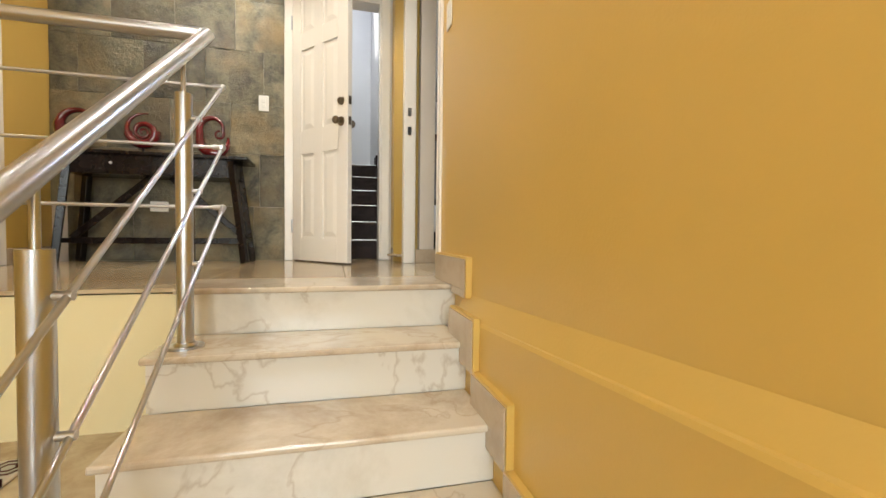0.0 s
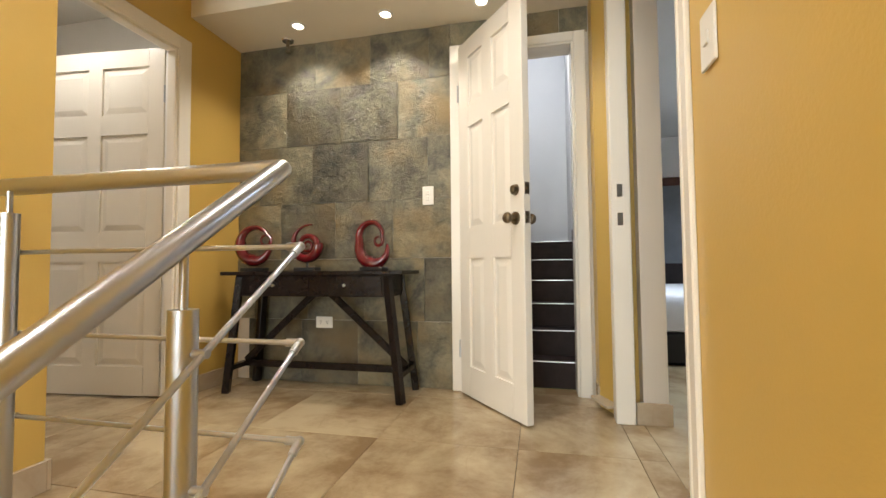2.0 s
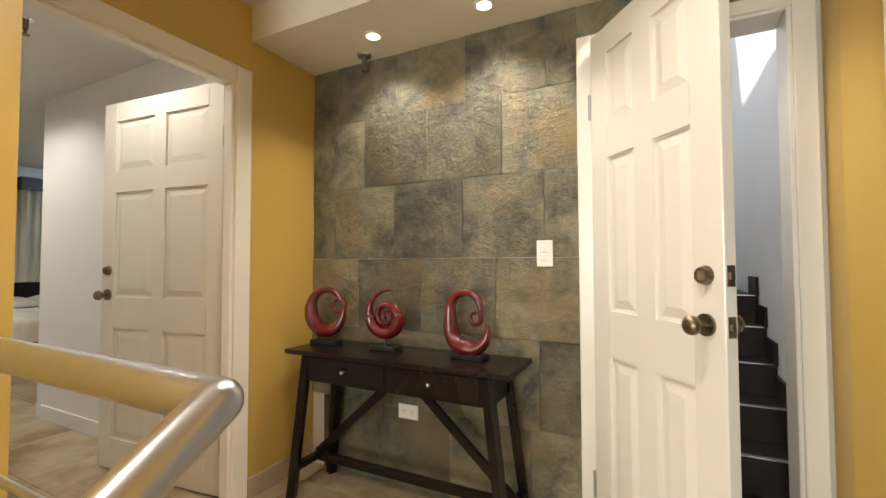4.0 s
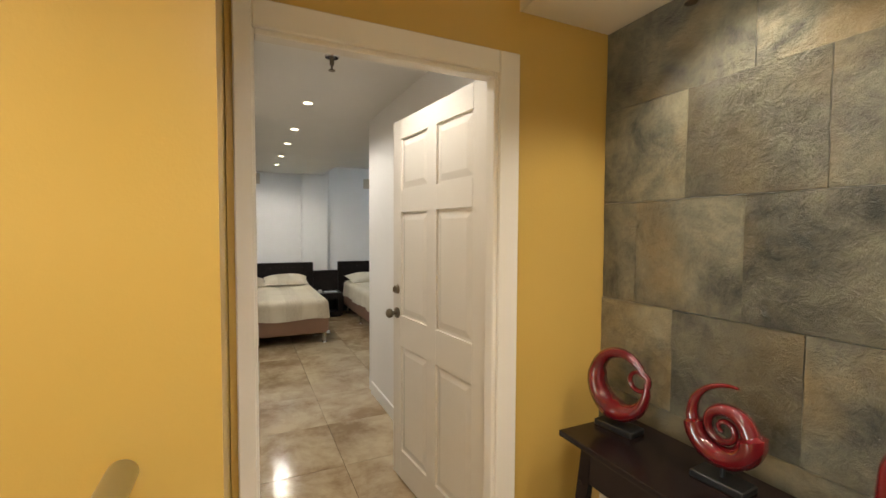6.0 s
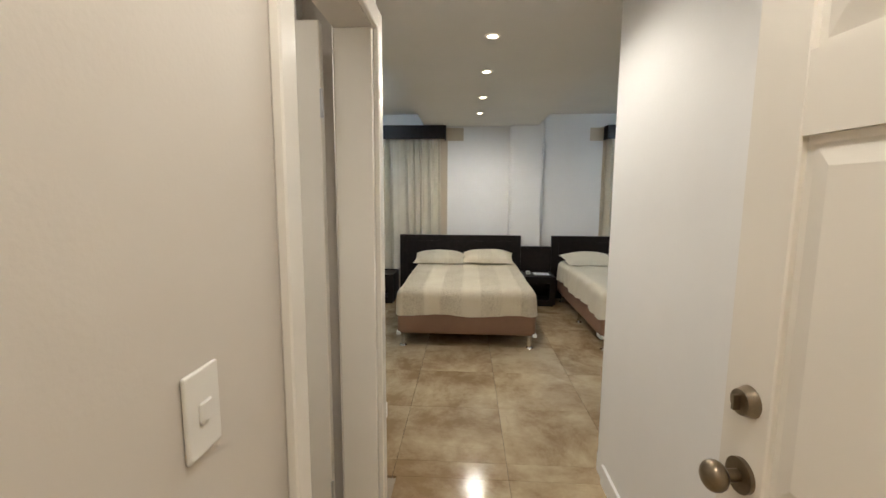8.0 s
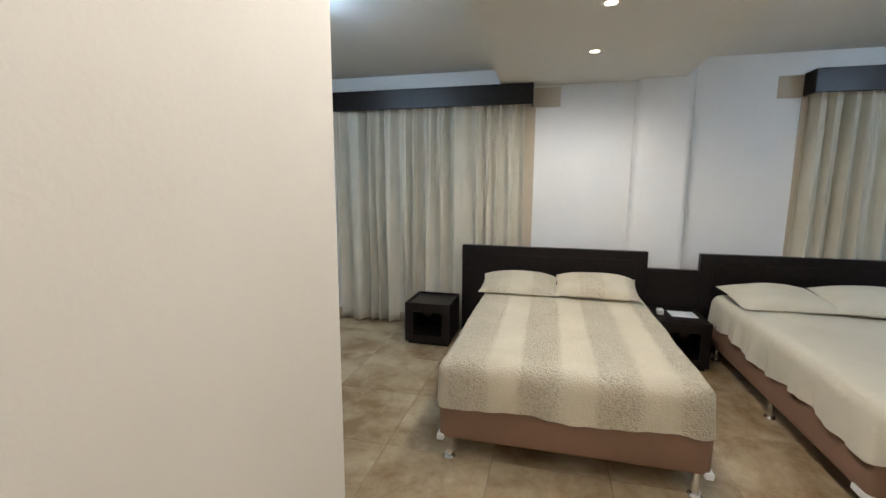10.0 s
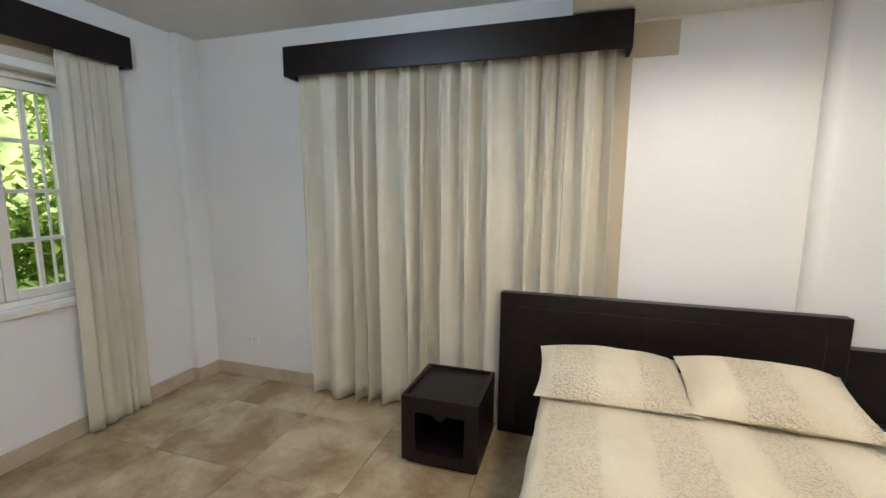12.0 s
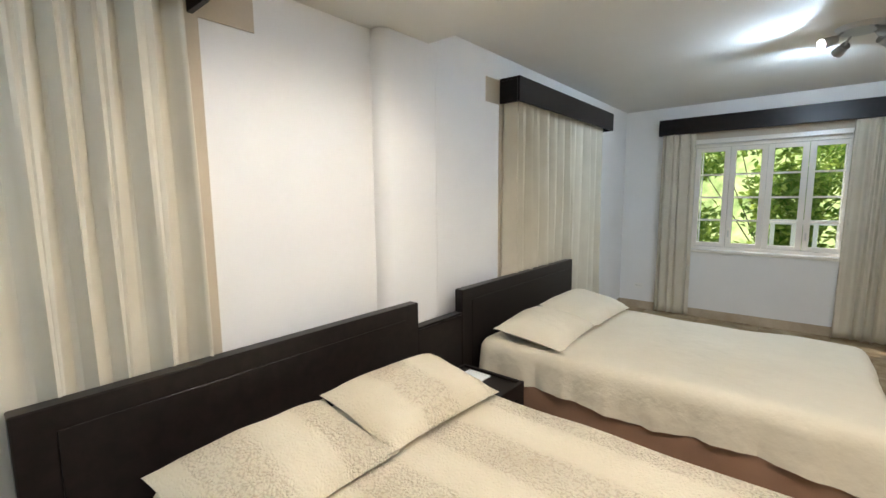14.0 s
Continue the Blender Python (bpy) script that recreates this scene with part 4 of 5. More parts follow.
def cloth_block(x0, x1, y0, y1, z0, z1, r, nx, ny, amp, seed, hang=0.0):
    """A soft rounded block: a box cut fine, rounded at its upper edges, with slow waves and a fuller, wavy hem."""
    bm = bmesh.new()
    box(bm, 0, 1, 0, 1, 0, 1)
    bmesh.ops.subdivide_edges(bm, edges=[e for e in bm.edges if abs((e.verts[0].co - e.verts[1].co).x) > 0.5], cuts=nx, use_grid_fill=True)
    bmesh.ops.subdivide_edges(bm, edges=[e for e in bm.edges if abs((e.verts[0].co - e.verts[1].co).y) > 0.5], cuts=ny, use_grid_fill=True)
    bmesh.ops.subdivide_edges(bm, edges=[e for e in bm.edges if abs((e.verts[0].co - e.verts[1].co).z) > 0.5], cuts=7, use_grid_fill=True)
    for v in bm.verts:
        p = Vector((x0 + v.co.x * (x1 - x0), y0 + v.co.y * (y1 - y0), z0 + v.co.z * (z1 - z0)))
        c = Vector((min(max(p.x, x0 + r), x1 - r), min(max(p.y, y0 + r), y1 - r), min(p.z, z1 - r)))
        d = p - c
        if d.length > r:
            p = c + d * (r / d.length)
        n = noise.noise(p * 3.1 + Vector((seed, 0, 0)))
        out = d.normalized() if d.length > 1e-6 else Vector((0, 0, 1))
        p += out * n * amp
        if hang:
            f = 1 - v.co.z
            wave = math.sin(p.x * 23 + seed) * math.sin(p.y * 19 + 1.3 * seed) + 0.5 * math.sin(p.x * 51 + p.y * 47)
            side = Vector((d.x, d.y, 0))
            if side.length > 1e-4:
                p += side.normalized() * hang * f * (0.6 + 0.45 * wave)
            p.z += hang * 0.5 * f * math.sin(p.x * 7 + p.y * 9 + seed)
        v.co = p
    return bm


def pillow_mesh(w, d, h, seed):
    """A filled pillow: thick in the middle, thin at its seams, with pulled corners."""
    bm = bmesh.new()
    bmesh.ops.create_grid(bm, x_segments=22, y_segments=14, size=0.5)
    top = bm.verts[:]
    geom = bmesh.ops.duplicate(bm, geom=bm.verts[:] + bm.edges[:] + bm.faces[:])["geom"]
    under = [g for g in geom if isinstance(g, bmesh.types.BMVert)]
    for vs, s in ((top, 1), (under, -0.55)):
        for v in vs:
            u, q = v.co.x * 2, v.co.y * 2
            f = (max(0, 1 - abs(u) ** 3.2) ** 0.55) * (max(0, 1 - abs(q) ** 2.6) ** 0.6)
            pull = 1 - 0.06 * (1 - abs(u) ** 2) * abs(q) ** 2
            pull2 = 1 - 0.05 * (1 - abs(q) ** 2) * abs(u) ** 2
            n = noise.noise(Vector((u * 2.3 + seed, q * 2.3, s)))
            v.co = Vector((v.co.x * d * pull2, v.co.y * w * pull, s * h * 0.65 * f * (1 + 0.16 * n)))
    bmesh.ops.remove_doubles(bm, verts=bm.verts[:], dist=0.002)
    bmesh.ops.recalc_face_normals(bm, faces=bm.faces[:])
    return bm


def bed(y0, y1, cover, label, head_label, hy0, hy1, seed):
    X0, X1 = -7.555, -5.585
    b = thing("bed", (X0 + X1) / 2, (y0 + y1) / 2, 0, label, "bed", "twin beds")
    b.matrix_basis = Matrix()
    bm = bmesh.new()
    box(bm, X0, X1, y0, y1, 0.125, 0.335, 0.03, 3)
    part("base", bm, M_BROWNFAB, b, "brown upholstered bed base", True)
    part("mattress", cloth_block(X0, X1 + 0.005, y0 - 0.004, y1 + 0.004, 0.315, 0.562, 0.075, 56, 40, 0.009 if seed < 3 else 0.017, seed, 0.016 + 0.003 * seed), cover, b, "mattress under an ivory bedspread", True)
    for x in (X0 + 0.1, (X0 + X1) / 2 + 0.05, X1 - 0.05):
        for y, sy in ((y0 + 0.05, -1), (y1 - 0.05, 1)):
            bm = bmesh.new()
            rod(bm, (x, y, 0.01), (x, y, 0.126), 0.02, 18)
            rod(bm, (x, y, 0), (x, y, 0.012), 0.034, 18, 0.028)
            leg = part("leg", bm, M_CHROME, b, "chrome round leg", True)
            if x > X1 - 0.1:
                br = part("bracket", boxes((x - 0.05, x + 0.058, y + sy * 0.02, y + sy * 0.058, 0.118, 0.15), bevel=0.004), M_PLATE, leg, "white plastic corner bracket")
    h = thing("headboard", -7.66, (hy0 + hy1) / 2, 0, head_label, "headboard", "headboards")
    h.matrix_basis = Matrix()
    bm = bmesh.new()
    box(bm, -7.69, -7.625, hy0, hy1, 0.0, 0.88, 0.004)
    part("panel", bm, M_BLACKWOOD, h)
    part("inset", boxes((-7.6245, -7.618, hy0 + 0.10, hy1 - 0.10, 0.05, 0.80), bevel=0.002), M_BLACKWOOD, h)
    return b


bed(1.80, 3.105, M_LACE, "double bed with an embroidered ivory bedspread on chrome legs", "black-brown wooden headboard of the embroidered bed", 1.512, 3.20, 2.0)
bed(3.70, 5.03, M_LINEN, "double bed with a plain ivory bedspread on chrome legs", "black-brown wooden headboard of the plain bed", 3.622, 5.37, 5.0)
link = thing("headboard_link", 0, 0, 0, "low black-brown wooden panel between the headboards", "headboard", "headboards")
part("panel", boxes((-7.685, -7.63, 3.202, 3.62, 0.0, 0.712), bevel=0.003), M_BLACKWOOD, link)
part("top_rail", boxes((-7.69, -7.626, 3.202, 3.62, 0.713, 0.73), bevel=0.003), M_BLACKWOOD, link)


def pillow(x, y, z, ry, rz, cover, label, seed, w=0.66):
    p = solid("pillow", pillow_mesh(w, 0.46, 0.135, seed), cover, label, "pillow", "bed pillows", True)
    p.matrix_basis = pose(x, y, z, 0, ry, rz)


pillow(-7.22, 2.10, 0.612, 8, 1, M_LACE, "ivory embroidered pillow on the embroidered bed", 1.1)
pillow(-7.21, 2.725, 0.628, 9, -3, M_LACE, "ivory embroidered pillow on the embroidered bed", 4.7)
pillow(-7.22, 4.03, 0.612, 8, 4, M_LINEN, "plain ivory pillow on the plain bed", 7.3)
pillow(-7.20, 4.645, 0.63, 10, -2, M_LINEN, "plain ivory pillow on the plain bed", 9.9)

# ---- bedroom: nightstands ----


def nightstand(y0, y1, label):
    x0, x1, H = -7.59, -7.15, 0.395
    n = thing("nightstand", (x0 + x1) / 2, (y0 + y1) / 2, 0, label, "nightstand", "nightstands")
    n.matrix_basis = Matrix()
    part("side", boxes((x0, x1 - 0.022, y0, y0 + 0.022, 0.03, H), bevel=0.002), M_BLACKWOOD, n)
    part("side", boxes((x0, x1 - 0.022, y1 - 0.022, y1, 0.03, H), bevel=0.002), M_BLACKWOOD, n)
    part("back", boxes((x0, x0 + 0.015, y0 + 0.022, y1 - 0.022, 0.03, H)), M_BLACKWOOD, n)
    part("top", boxes((x0 + 0.016, x1 - 0.023, y0 + 0.023, y1 - 0.023, H - 0.035, H - 0.015)), M_BLACKWOOD, n, "sunken black-brown top")
    part("bottom", boxes((x0 + 0.016, x1 - 0.023, y0 + 0.023, y1 - 0.023, 0.03, 0.05)), M_BLACKWOOD, n)
    part("plinth", boxes((x0 + 0.02, x1 - 0.03, y0 + 0.02, y1 - 0.02, 0.0, 0.029)), M_BLACKWOOD, n)
    f = boxes((x1 - 0.0215, x1, y0, y0 + 0.075, 0.03, H), (x1 - 0.0215, x1, y1 - 0.075, y1, 0.03, H), (x1 - 0.0215, x1, y0 + 0.075, y1 - 0.075, 0.03, 0.09), (x1 - 0.0215, x1, y0 + 0.075, y1 - 0.075, 0.31, H))
    yc = (y0 + y1) / 2
    rod(f, (x1 - 0.0205, yc, 0.312), (x1 - 0.001, yc, 0.312), 0.035, 20)
    part("front_frame", f, M_BLACKWOOD, n, "front frame with a rounded opening")


nightstand(1.075, 1.495, "black-brown open-fronted nightstand before the curtain")
nightstand(3.205, 3.60, "black-brown open-fronted nightstand between the beds")
solid("notepad", boxes((-7.52, -7.36, 3.36, 3.56, 0.3805, 0.388), bevel=0.001), M_PAPER, "white sheet of paper on the nightstand", "paper")
ck = thing("bedside_clock", -7.42, 3.28, 0.3805, "small white bedside device on the nightstand", "clock")
bm = bmesh.new()
box(bm, -0.03, 0.03, -0.025, 0.025, 0, 0.045, 0.006, 2)
part("case", bm, M_PLATE, ck)
part("face", boxes((0.0302, 0.032, -0.018, 0.018, 0.012, 0.036)), M_GREYPL, ck)

# ---- bedroom: valances and curtains ----


def valance(name, x0, x1, y0, y1, z0, z1, open_side, label):
    v = thing(name, (x0 + x1) / 2, (y0 + y1) / 2, 0, label, "valance", "curtain valances")
    v.matrix_basis = Matrix()
    T = 0.02
    front = {"x": (x1 - T, x1, y0, y1), "y": (x0, x1, y1 - T, y1), "-y": (x0, x1, y0, y0 + T)}[open_side]
    part("front_board", boxes((*front, z0, z1), bevel=0.003), M_BLACKWOOD, v)
    if open_side == "x":
        part("top_board", boxes((x0, x1 - T - 0.001, y0, y1, z1 - T, z1 - 0.001)), M_BLACKWOOD, v)
        ends = [(x0, x1 - T - 0.001, y0, y0 + T), (x0, x1 - T - 0.001, y1 - T, y1)]
    elif open_side == "y":
        part("top_board", boxes((x0, x1, y0, y1 - T - 0.001, z1 - T, z1 - 0.001)), M_BLACKWOOD, v)
        ends = [(x0, x0 + T, y0, y1 - T - 0.001), (x1 - T, x1, y0, y1 - T - 0.001)]
    else:
        part("top_board", boxes((x0, x1, y0 + T + 0.001, y1, z1 - T, z1 - 0.001)), M_BLACKWOOD, v)
        ends = [(x0, x0 + T, y0 + T + 0.001, y1), (x1 - T, x1, y0 + T + 0.001, y1)]
    for e in ends:
        part("end_board", boxes((*e, z0, z1 - T - 0.001)), M_BLACKWOOD, v)


valance("curtain_valance", -7.783, -7.61, 0.07, 2.147, 2.19, 2.372, "x", "black-brown wooden curtain valance over the near bed")
valance("curtain_valance", -7.783, -7.61, 4.30, 6.33, 2.19, 2.372, "x", "black-brown wooden curtain valance over the far bed")
valance("curtain_valance", -7.24, -4.75, -0.853, -0.745, 2.20, 2.385, "y", "black-brown wooden valance over the casement window")
valance("curtain_valance", -7.37, -4.85, 7.245, 7.353, 2.20, 2.385, "-y", "black-brown wooden valance over the casement window")


def curtain(a, b, axis, base, side, z0, z1, folds, depth, label, seed, flare=0.0):
    """Pleated cloth from a to b along axis ("x" or "y"), hung round base; folds widen and wander towards the floor."""
    rnd = random.Random(seed)
    n = folds * 12
    ks = 26
    phase = [rnd.uniform(-0.5, 0.5) for _ in range(folds + 2)]
    amps = [rnd.uniform(0.35, 1.2) for _ in range(folds + 2)]
    bm = bmesh.new()
    rows = []
    for j in range(ks + 1):
        f = j / ks
        z = z1 - (z1 - z0) * f
        row = []
        for i in range(n + 1):
            u = i / n
            k = u * folds
            i0 = int(k)
            mixv = k - i0
            am = amps[i0] * (1 - mixv) + amps[i0 + 1] * mixv
            ph = phase[i0] * (1 - mixv) + phase[i0 + 1] * mixv
            ang = 2 * math.pi * (k + 0.32 * math.sin(5.3 * u + seed) + 0.2 * math.sin(13.1 * u + 2 * seed)) + ph * 2.4 * f
            lowwave = noise.noise(Vector((u * 3.3 + seed, f * 1.7, 0.0)))
            o = depth * (0.55 + 0.45 * f ** 0.5) * am * math.copysign(abs(math.sin(ang)) ** 0.75, math.sin(ang)) + 0.28 * depth * math.sin(2 * ang + 1.1) * (1 - 0.5 * f) + depth * 0.5 * f * lowwave
            s = a + (b - a) * u + (b - a) * flare * (u - 0.5) * f + 0.35 * depth * math.cos(ang) * f
            o = max(min(o, depth * 1.15), -depth * 1.1)
            row.append(bm.verts.new((s, base + side * o, z) if axis == "x" else (base + side * o, s, z)))
        rows.append(row)
    for j in range(ks):
        for i in range(n):
            bm.faces.new((rows[j][i], rows[j][i + 1], rows[j + 1][i + 1], rows[j + 1][i]))
    c = solid("curtain", bm, M_CURTAIN, label, "curtain", "ivory curtains", True)
    mod = c.modifiers.new("thickness", "SOLIDIFY")
    mod.thickness = 0.003
    return c


curtain(0.13, 1.02, "y", -7.70, 1, 0.015, 2.30, 6, 0.070, "drawn ivory pleated curtain behind the nightstand", 3)
curtain(0.98, 2.075, "y", -7.712, 1, 0.015, 2.30, 8, 0.072, "drawn ivory pleated curtain behind the headboard", 8)
curtain(4.33, 6.22, "y", -7.71, 1, 0.015, 2.30, 13, 0.068, "drawn ivory pleated curtain behind the plain bed", 12)
curtain(-7.17, -6.84, "x", -0.80, -1, 0.015, 2.30, 4, 0.035, "gathered ivory curtain beside the casement window", 17, 0.1)
curtain(-5.42, -4.95, "x", -0.80, -1, 0.015, 2.30, 6, 0.035, "gathered ivory curtain beside the casement window", 21, 0.1)
curtain(-7.33, -6.98, "x", 7.30, -1, 0.015, 2.30, 5, 0.035, "gathered ivory curtain beside the far casement window", 25, 0.1)
curtain(-5.62, -5.0, "x", 7.30, -1, 0.015, 2.30, 7, 0.038, "gathered ivory curtain beside the far casement window", 29, 0.1)

# ---- bedroom: casement windows ----


def casement(name, x0, x1, y, inward, cols, label):
    """Four hinged sashes in a frame; inward: the side on which the room lies."""
    w = tagged(new(name), label, "window", kind="structure")
    d = inward
    s = lambda a, b: (min(y + d * a, y + d * b), max(y + d * a, y + d * b))
    fr = s(-0.03, 0.045)
    part("window_frame", boxes((x0, x0 + 0.04, *fr, WZ0, WZ1), (x1 - 0.04, x1, *fr, WZ0, WZ1), (x0 + 0.04, x1 - 0.04, *fr, WZ0, WZ0 + 0.035), (x0 + 0.04, x1 - 0.04, *fr, WZ1 - 0.04, WZ1), bevel=0.003), M_GLOSSW, w)
    part("window_sill", boxes((x0 - 0.03, x1 + 0.03, *s(0.046, 0.145), WZ0 - 0.035, WZ0 - 0.001), bevel=0.004), M_GLOSSW, w)
    part("casing", boxes((x0 - 0.05, x0 - 0.001, *s(0.121, 0.135), WZ0, WZ1 + 0.05), (x1 + 0.001, x1 + 0.05, *s(0.121, 0.135), WZ0, WZ1 + 0.05), (x0, x1, *s(0.121, 0.135), WZ1 + 0.001, WZ1 + 0.05), bevel=0.003), M_GLOSSW, w)
    step = (x1 - x0 - 0.08) / 4
    zb, zt = WZ0 + 0.036, WZ1 - 0.041
    for k in range(4):
        a, b = x0 + 0.042 + k * step, x0 + 0.038 + (k + 1) * step
        st, bt = 0.055, 0.05
        y0, y1 = s(-0.015, 0.025)
        sash = part("sash", boxes((a, a + st, y0, y1, zb, zt), (b - st, b, y0, y1, zb, zt), (a + st, b - st, y0, y1, zb, zb + bt), (a + st, b - st, y0, y1, zt - bt, zt), bevel=0.003), M_GLOSSW, w)
        gx0, gx1, gz0, gz1 = a + st, b - st, zb + bt, zt - bt
        bars = [(gx0, gx1, y0 + 0.008, y1 - 0.008, gz0 + (gz1 - gz0) * r / 4 - 0.011, gz0 + (gz1 - gz0) * r / 4 + 0.011) for r in (1, 2, 3)]
        if cols == 2:
            bars.append(((gx0 + gx1) / 2 - 0.011, (gx0 + gx1) / 2 + 0.011, y0 + 0.0085, y1 - 0.0085, gz0, gz1))
        part("glazing_bars", boxes(*bars), M_GLOSSW, sash)
        yc = (y0 + y1) / 2
        pane = part("pane", boxes((gx0, gx1, yc - 0.002, yc + 0.002, gz0, gz1)), M_GLASS, sash, "clear glass")
        pane.visible_shadow = False
        if k % 2:
            bm = bmesh.new()
            box(bm, a + 0.018, a + 0.034, *s(0.0255, 0.04), zb + 0.12, zb + 0.20, 0.004)
            part("handle", bm, M_GREYPL, sash, "grey espagnolette handle")
    for k in range(5):
        x = x0 + 0.10 + k * (x1 - x0 - 0.20) / 4
        bm = bmesh.new()
        rod(bm, (x, y - d * 0.085, WZ0), (x, y - d * 0.085, WZ1), 0.008, 8)
        part("security_bar", bm, M_PLATE, w, "white security bar outside the glass")


casement("window_1", WX0, WX1, -0.98, 1, 2, "white wooden casement window with small panes")
casement("window_2", EX0, EX1, 7.48, -1, 1, "white wooden casement window with barred panes")

# ---- bedroom: ceiling spot fixtures ----
for x, y in FIXTURES:
    f = thing("ceiling_spot_fixture", x, y, COF, "brushed metal ceiling fixture with four spot heads, lit", "ceiling light", "ceiling spot fixtures")
    bm = bmesh.new()
    rod(bm, (0, 0, 0), (0, 0, -0.03), 0.13, 32, 0.115)
    part("canopy", bm, M_STEEL, f, "", True)
    for k, (dx, dy) in enumerate(((-0.17, -0.10), (-0.09, 0.17), (0.12, -0.14), (0.14, 0.12))):
        bm = bmesh.new()
        rod(bm, (dx * 0.5, dy * 0.5, -0.03), (dx * 0.75, dy * 0.75, -0.075), 0.008, 10)
        part("arm", bm, M_STEEL, f, "", True)
        bm = bmesh.new()
        rod(bm, (dx * 0.7, dy * 0.7, -0.075), (dx * 1.1, dy * 1.1, -0.10), 0.028, 18, 0.036)
        head = part("spot_head", bm, M_STEEL, f, "", True)
        if k < 2:
            bm = bmesh.new()
            rod(bm, (dx * 1.1, dy * 1.1, -0.1002), (dx * 1.13, dy * 1.13, -0.102), 0.031, 18)
            part("bulb", bm, M_BULBC, head, "glowing cool lamp")
            spot("fixture_spot", x + dx * 1.3, y + dy * 1.3, COF - 0.115, 28 if y > 3 else 21, (0.60, 0.79, 1.0), 170, (x + dx * 5, y + dy * 5, COF - 0.7), 0.03)

# ---- outdoors ----
structure("ground", boxes((-90, 90, -90, 90, -3.6, -3.5)), M_GRASS, "grassy ground below the windows", "ground")


def foliage(name, cx, cy, z0, z1, wx, wy, count, seed, label):
    """A bush or tree crown of many small leaves in loose clumps, on a trunk with limbs."""
    rnd = random.Random(seed)
    t = thing(name, cx, cy, -3.5, label, "tree", "garden trees")
    bm = bmesh.new()
    rod(bm, (0, 0, 0), (0, 0, z0 + 4.2), 0.12, 10, 0.07)
    verts, faces = [], []
    clumps = []
    for _ in range(26):
        c = Vector((rnd.uniform(-wx, wx), rnd.uniform(-wy, wy), rnd.uniform(z0, z1) + 3.5))
        clumps.append((c, rnd.uniform(0.35, 0.85)))
        if len(clumps) < 10:
            rod(bm, (0, 0, min(z0 + 3.6, c.z - 0.2)), c, 0.02, 7, 0.006)
    part("trunk", bm, M_BARK, t, "brown trunk with limbs", True)
    for _ in range(count):
        c, r = clumps[rnd.randrange(len(clumps))]
        v = Vector((rnd.gauss(0, 1), rnd.gauss(0, 1), rnd.gauss(0, 0.8)))
        p = c + v.normalized() * r * rnd.random() ** 0.4
        e = Euler((rnd.uniform(-1, 1), rnd.uniform(-1, 1), rnd.uniform(0, 6.3)))
        l, w = rnd.uniform(0.06, 0.12), rnd.uniform(0.03, 0.055)
        k = len(verts)
        for q in ((-l, 0, 0), (0, -w, 0.01), (l, 0, -0.02), (0, w, 0.01)):
            o = Vector(q)
            o.rotate(e)
            verts.append(p + o)
        faces.append((k, k + 1, k + 2, k + 3))
    me = bpy.data.meshes.new("crown")
    me.from_pydata([tuple(v) for v in verts], [], faces)
    me.materials.append(M_LEAF)
    cr = new("crown", me)
    cr.parent = t


for i, (x, y, z0, z1, wx, wy) in enumerate(((-6.2, -5.0, -1.2, 1.6, 1.6, 1.0), (-9.0, -5.6, -1.6, 2.6, 1.6, 1.2), (-3.4, -5.8, -1.4, 3.0, 1.6, 1.2), (-6.8, -8.5, -1.0, 4.6, 3.0, 1.2), (-11.8, -8.0, -1.0, 4.2, 2.2, 1.4), (-7.2, 12.0, -1.4, 2.0, 1.8, 1.0), (-5.0, 12.6, -1.2, 2.6, 1.6, 1.0), (-9.6, 13.0, -1.0, 3.6, 2.0, 1.2), (-6.6, 15.8, -0.6, 5.2, 3.4, 1.2), (-2.4, 15.0, -0.6, 4.6, 2.4, 1.2))):
    foliage("garden_tree", x, y, z0, z1, wx, wy, 6500, 40 + i, "leafy green tree outside the bedroom windows")
fence = thing("balcony_rail", -5.7, 10.6, 0, "pale neighbouring balcony rail beyond the far window", "railing")
fence.matrix_basis = Matrix()
part("top_rail", boxes((-6.4, -4.6, 10.58, 10.64, 0.98, 1.06)), M_PLATE, fence)
for k in range(7):
    part("baluster", boxes((-6.36 + k * 0.28, -6.30 + k * 0.28, 10.59, 10.63, -3.5, 0.98)), M_PLATE, fence)
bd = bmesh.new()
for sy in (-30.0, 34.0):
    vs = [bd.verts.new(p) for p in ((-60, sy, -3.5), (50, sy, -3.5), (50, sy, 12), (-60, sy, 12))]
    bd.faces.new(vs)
# The woods' daylight brightness is put in as emission of their own colour.
M_GLOW_WOODS = mat("glowing_far_woods", (0.13, 0.19, 0.06), 0.9, 0, (0.40, 0.46, 0.20), 1.1)
wt = M_GLOW_WOODS.node_tree
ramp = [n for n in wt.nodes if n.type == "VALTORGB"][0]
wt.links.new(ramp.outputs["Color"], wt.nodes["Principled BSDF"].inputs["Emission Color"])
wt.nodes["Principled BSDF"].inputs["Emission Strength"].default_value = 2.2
structure("backdrop", bd, M_GLOW_WOODS, "self-glowing backdrop of distant woods behind the garden", "backdrop")

# ---- pieces: slate cladding ----
clad = tagged(new("slate_cladding"), "grey-green split slate cladding in large tiles", "wall cladding", kind="structure")
ROWS_Z = [0.0, 0.40, 0.79, 1.155, 1.543, 1.912, 2.234]
OFFS = [-0.95, -1.30, -1.107, -1.27, -1.072, -1.258]
rnd = random.Random(5)


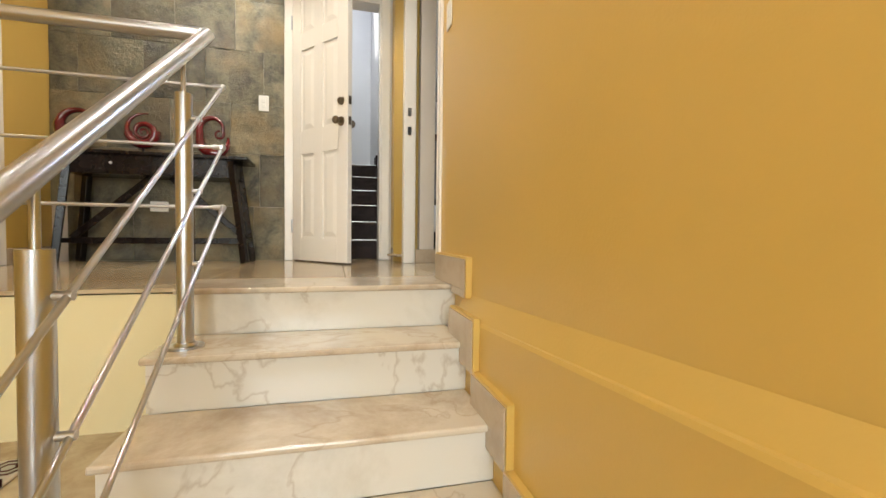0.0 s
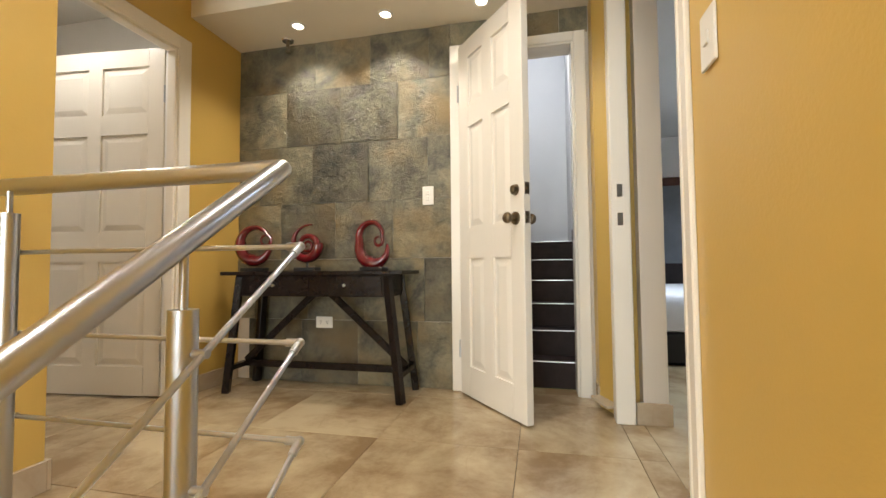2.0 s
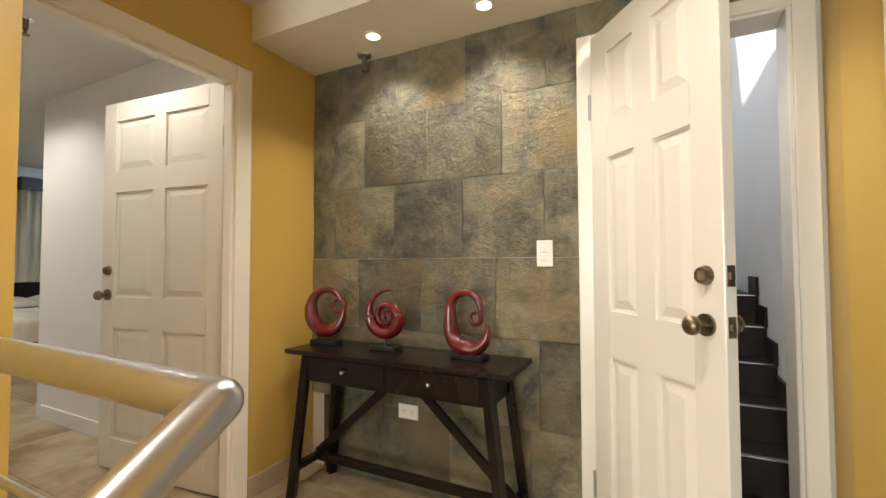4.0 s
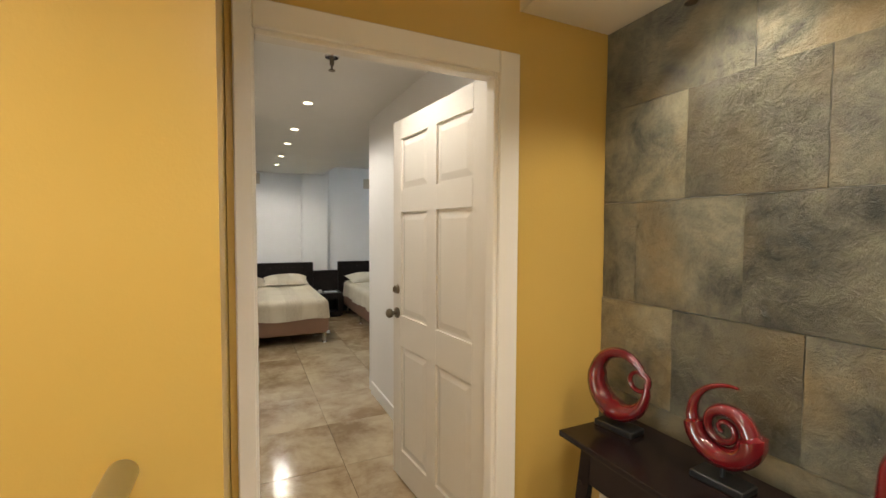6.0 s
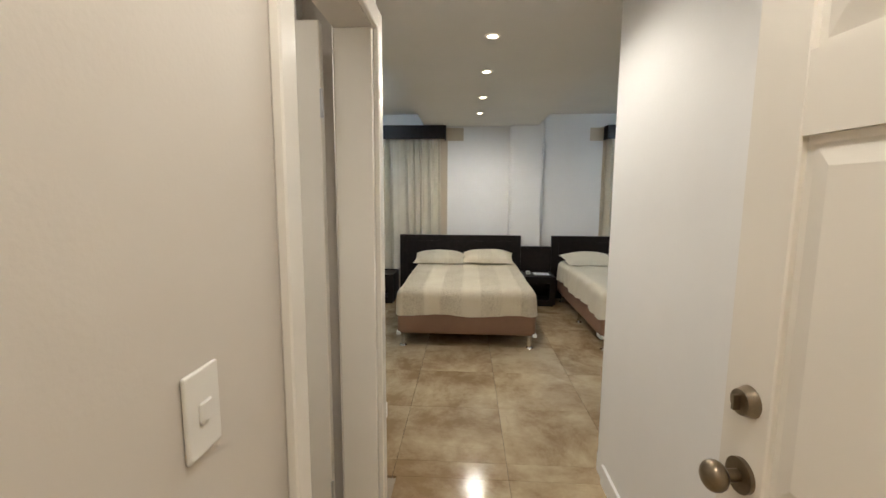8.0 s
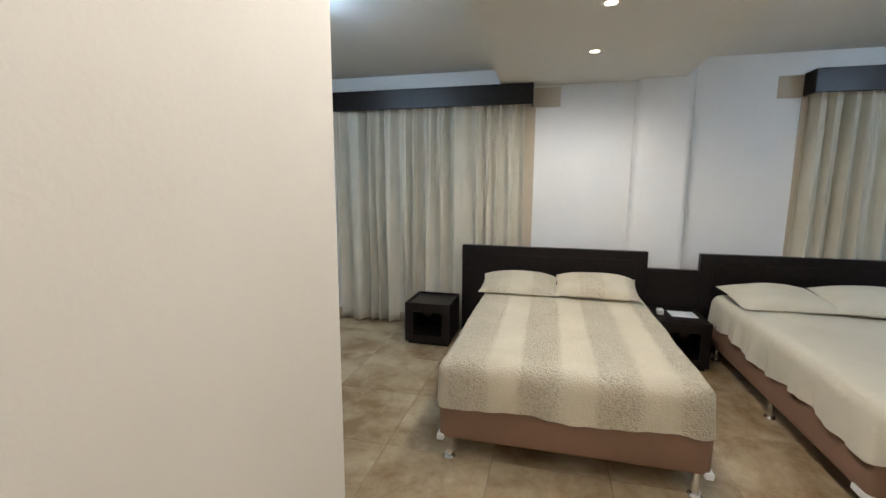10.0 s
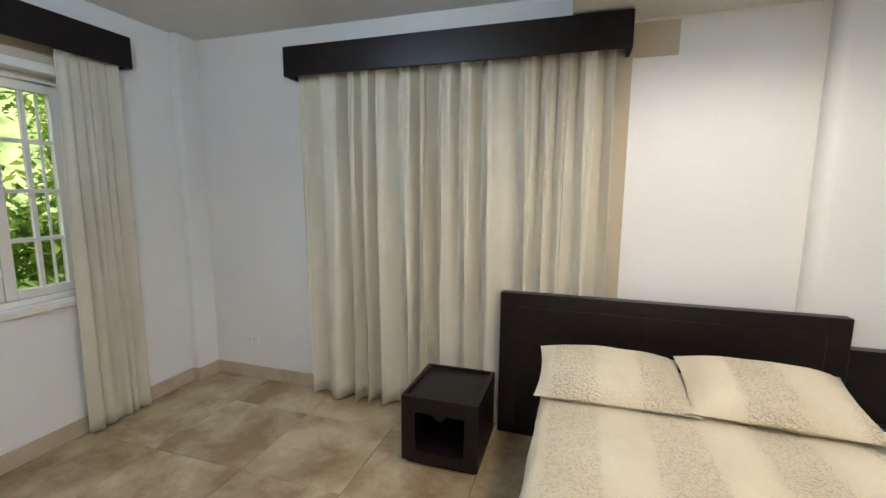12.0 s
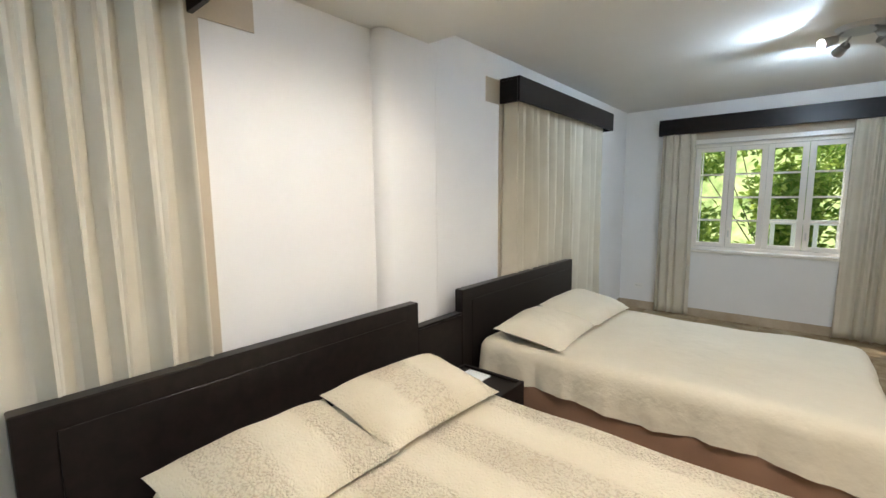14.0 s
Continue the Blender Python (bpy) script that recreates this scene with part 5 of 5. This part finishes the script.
def slate_tile(x0, x1, z0, z1):
    bm = bmesh.new()
    nx, nz = max(2, int((x1 - x0) / 0.055)), 7
    g = 0.0012
    x0, x1, z0, z1 = x0 + g, x1 - g, z0 + g, z1 - g
    base = rnd.uniform(0.000, 0.007)
    sd = rnd.uniform(0, 90)
    rows = []
    for j in range(nz + 1):
        row = []
        for i in range(nx + 1):
            edge = i in (0, nx) or j in (0, nz)
            x, z = x0 + (x1 - x0) * i / nx, z0 + (z1 - z0) * j / nz
            h = noise.noise(Vector((x * 5 + sd, z * 5, sd))) * 0.005 + noise.noise(Vector((x * 14, z * 14 + sd, sd))) * 0.0028
            row.append(bm.verts.new((x, 3.504 - base - (h - 0.002 if edge else h), z)))
        rows.append(row)
    for j in range(nz):
        for i in range(nx):
            bm.faces.new((rows[j][i], rows[j][i + 1], rows[j + 1][i + 1], rows[j + 1][i]))
    loop = rows[0] + [r[-1] for r in rows[1:]] + rows[-1][-2::-1] + [r[0] for r in rows[-2:0:-1]]
    back = [bm.verts.new((v.co.x, 3.5155, v.co.z)) for v in loop]
    for i in range(len(loop)):
        j = (i + 1) % len(loop)
        bm.faces.new((loop[j], loop[i], back[i], back[j]))
    return part("slate_tile", bm, M_SLATE, clad, "", True)


for r in range(6):
    x = OFFS[r] - 0.395
    while x < 0.86:
        a, b = max(x, -1.438), min(x + 0.392, 0.858)
        z0, z1 = ROWS_Z[r], ROWS_Z[r + 1]
        if z1 <= 2.1:
            b = min(b, 0.049)
        if b - a > 0.03:
            if z0 < 2.0 < z1 and b > 0.049:
                if a < 0.049:
                    slate_tile(a, 0.049, z0, z1)
                    a = 0.049
                if b - a > 0.03:
                    slate_tile(a, b, 2.087, z1)
            else:
                slate_tile(a, b, z0, z1)
        x += 0.392

# ---- pieces: floor tiles ----
tiles_floor = tagged(new("floor"), "polished beige marble floor in large square tiles", "floor", kind="structure")
cache = {}


def floor_tile(x0, x1, y0, y1):
    key = (round(x1 - x0, 3), round(y1 - y0, 3))
    if key not in cache:
        bm = bmesh.new()
        box(bm, 0.001, key[0] - 0.001, 0.001, key[1] - 0.001, -0.015, 0.0, 0.0012)
        cache[key] = mesh_of("floor_tile", bm, M_FLOOR)
    t = new("floor_tile", cache[key])
    t.parent = tiles_floor
    t.location = (x0, y0, 0)


def tile_area(ax0, ax1, ay0, ay1, ox, oy, step=0.598):
    x = ox + math.floor((ax0 - ox) / step) * step
    while x < ax1:
        y = oy + math.floor((ay0 - oy) / step) * step
        while y < ay1:
            a, b, c, d = max(x, ax0), min(x + step, ax1), max(y, ay0), min(y + step, ay1)
            if b - a > 0.01 and d - c > 0.01:
                floor_tile(a, b, c, d)
            y += step
        x += step


tile_area(-1.44, 0.92, 2.137, 3.514, -0.13, 2.137)
tile_area(-1.10, -0.159, 1.815, 2.135, -0.13, 1.537)
tile_area(-1.562, -1.44, 2.146, 3.0, -0.13, 2.137)
tile_area(0.1, 0.78, 3.514, 3.64, -0.13, 2.137)
tile_area(0.92, 1.022, 2.10, 3.13, -0.13, 2.137)
tile_area(-3.71, -1.562, 2.10, 3.15, -2.65, 2.08)
tile_area(-7.79, -3.71, -0.86, 7.36, -2.65, 2.08)
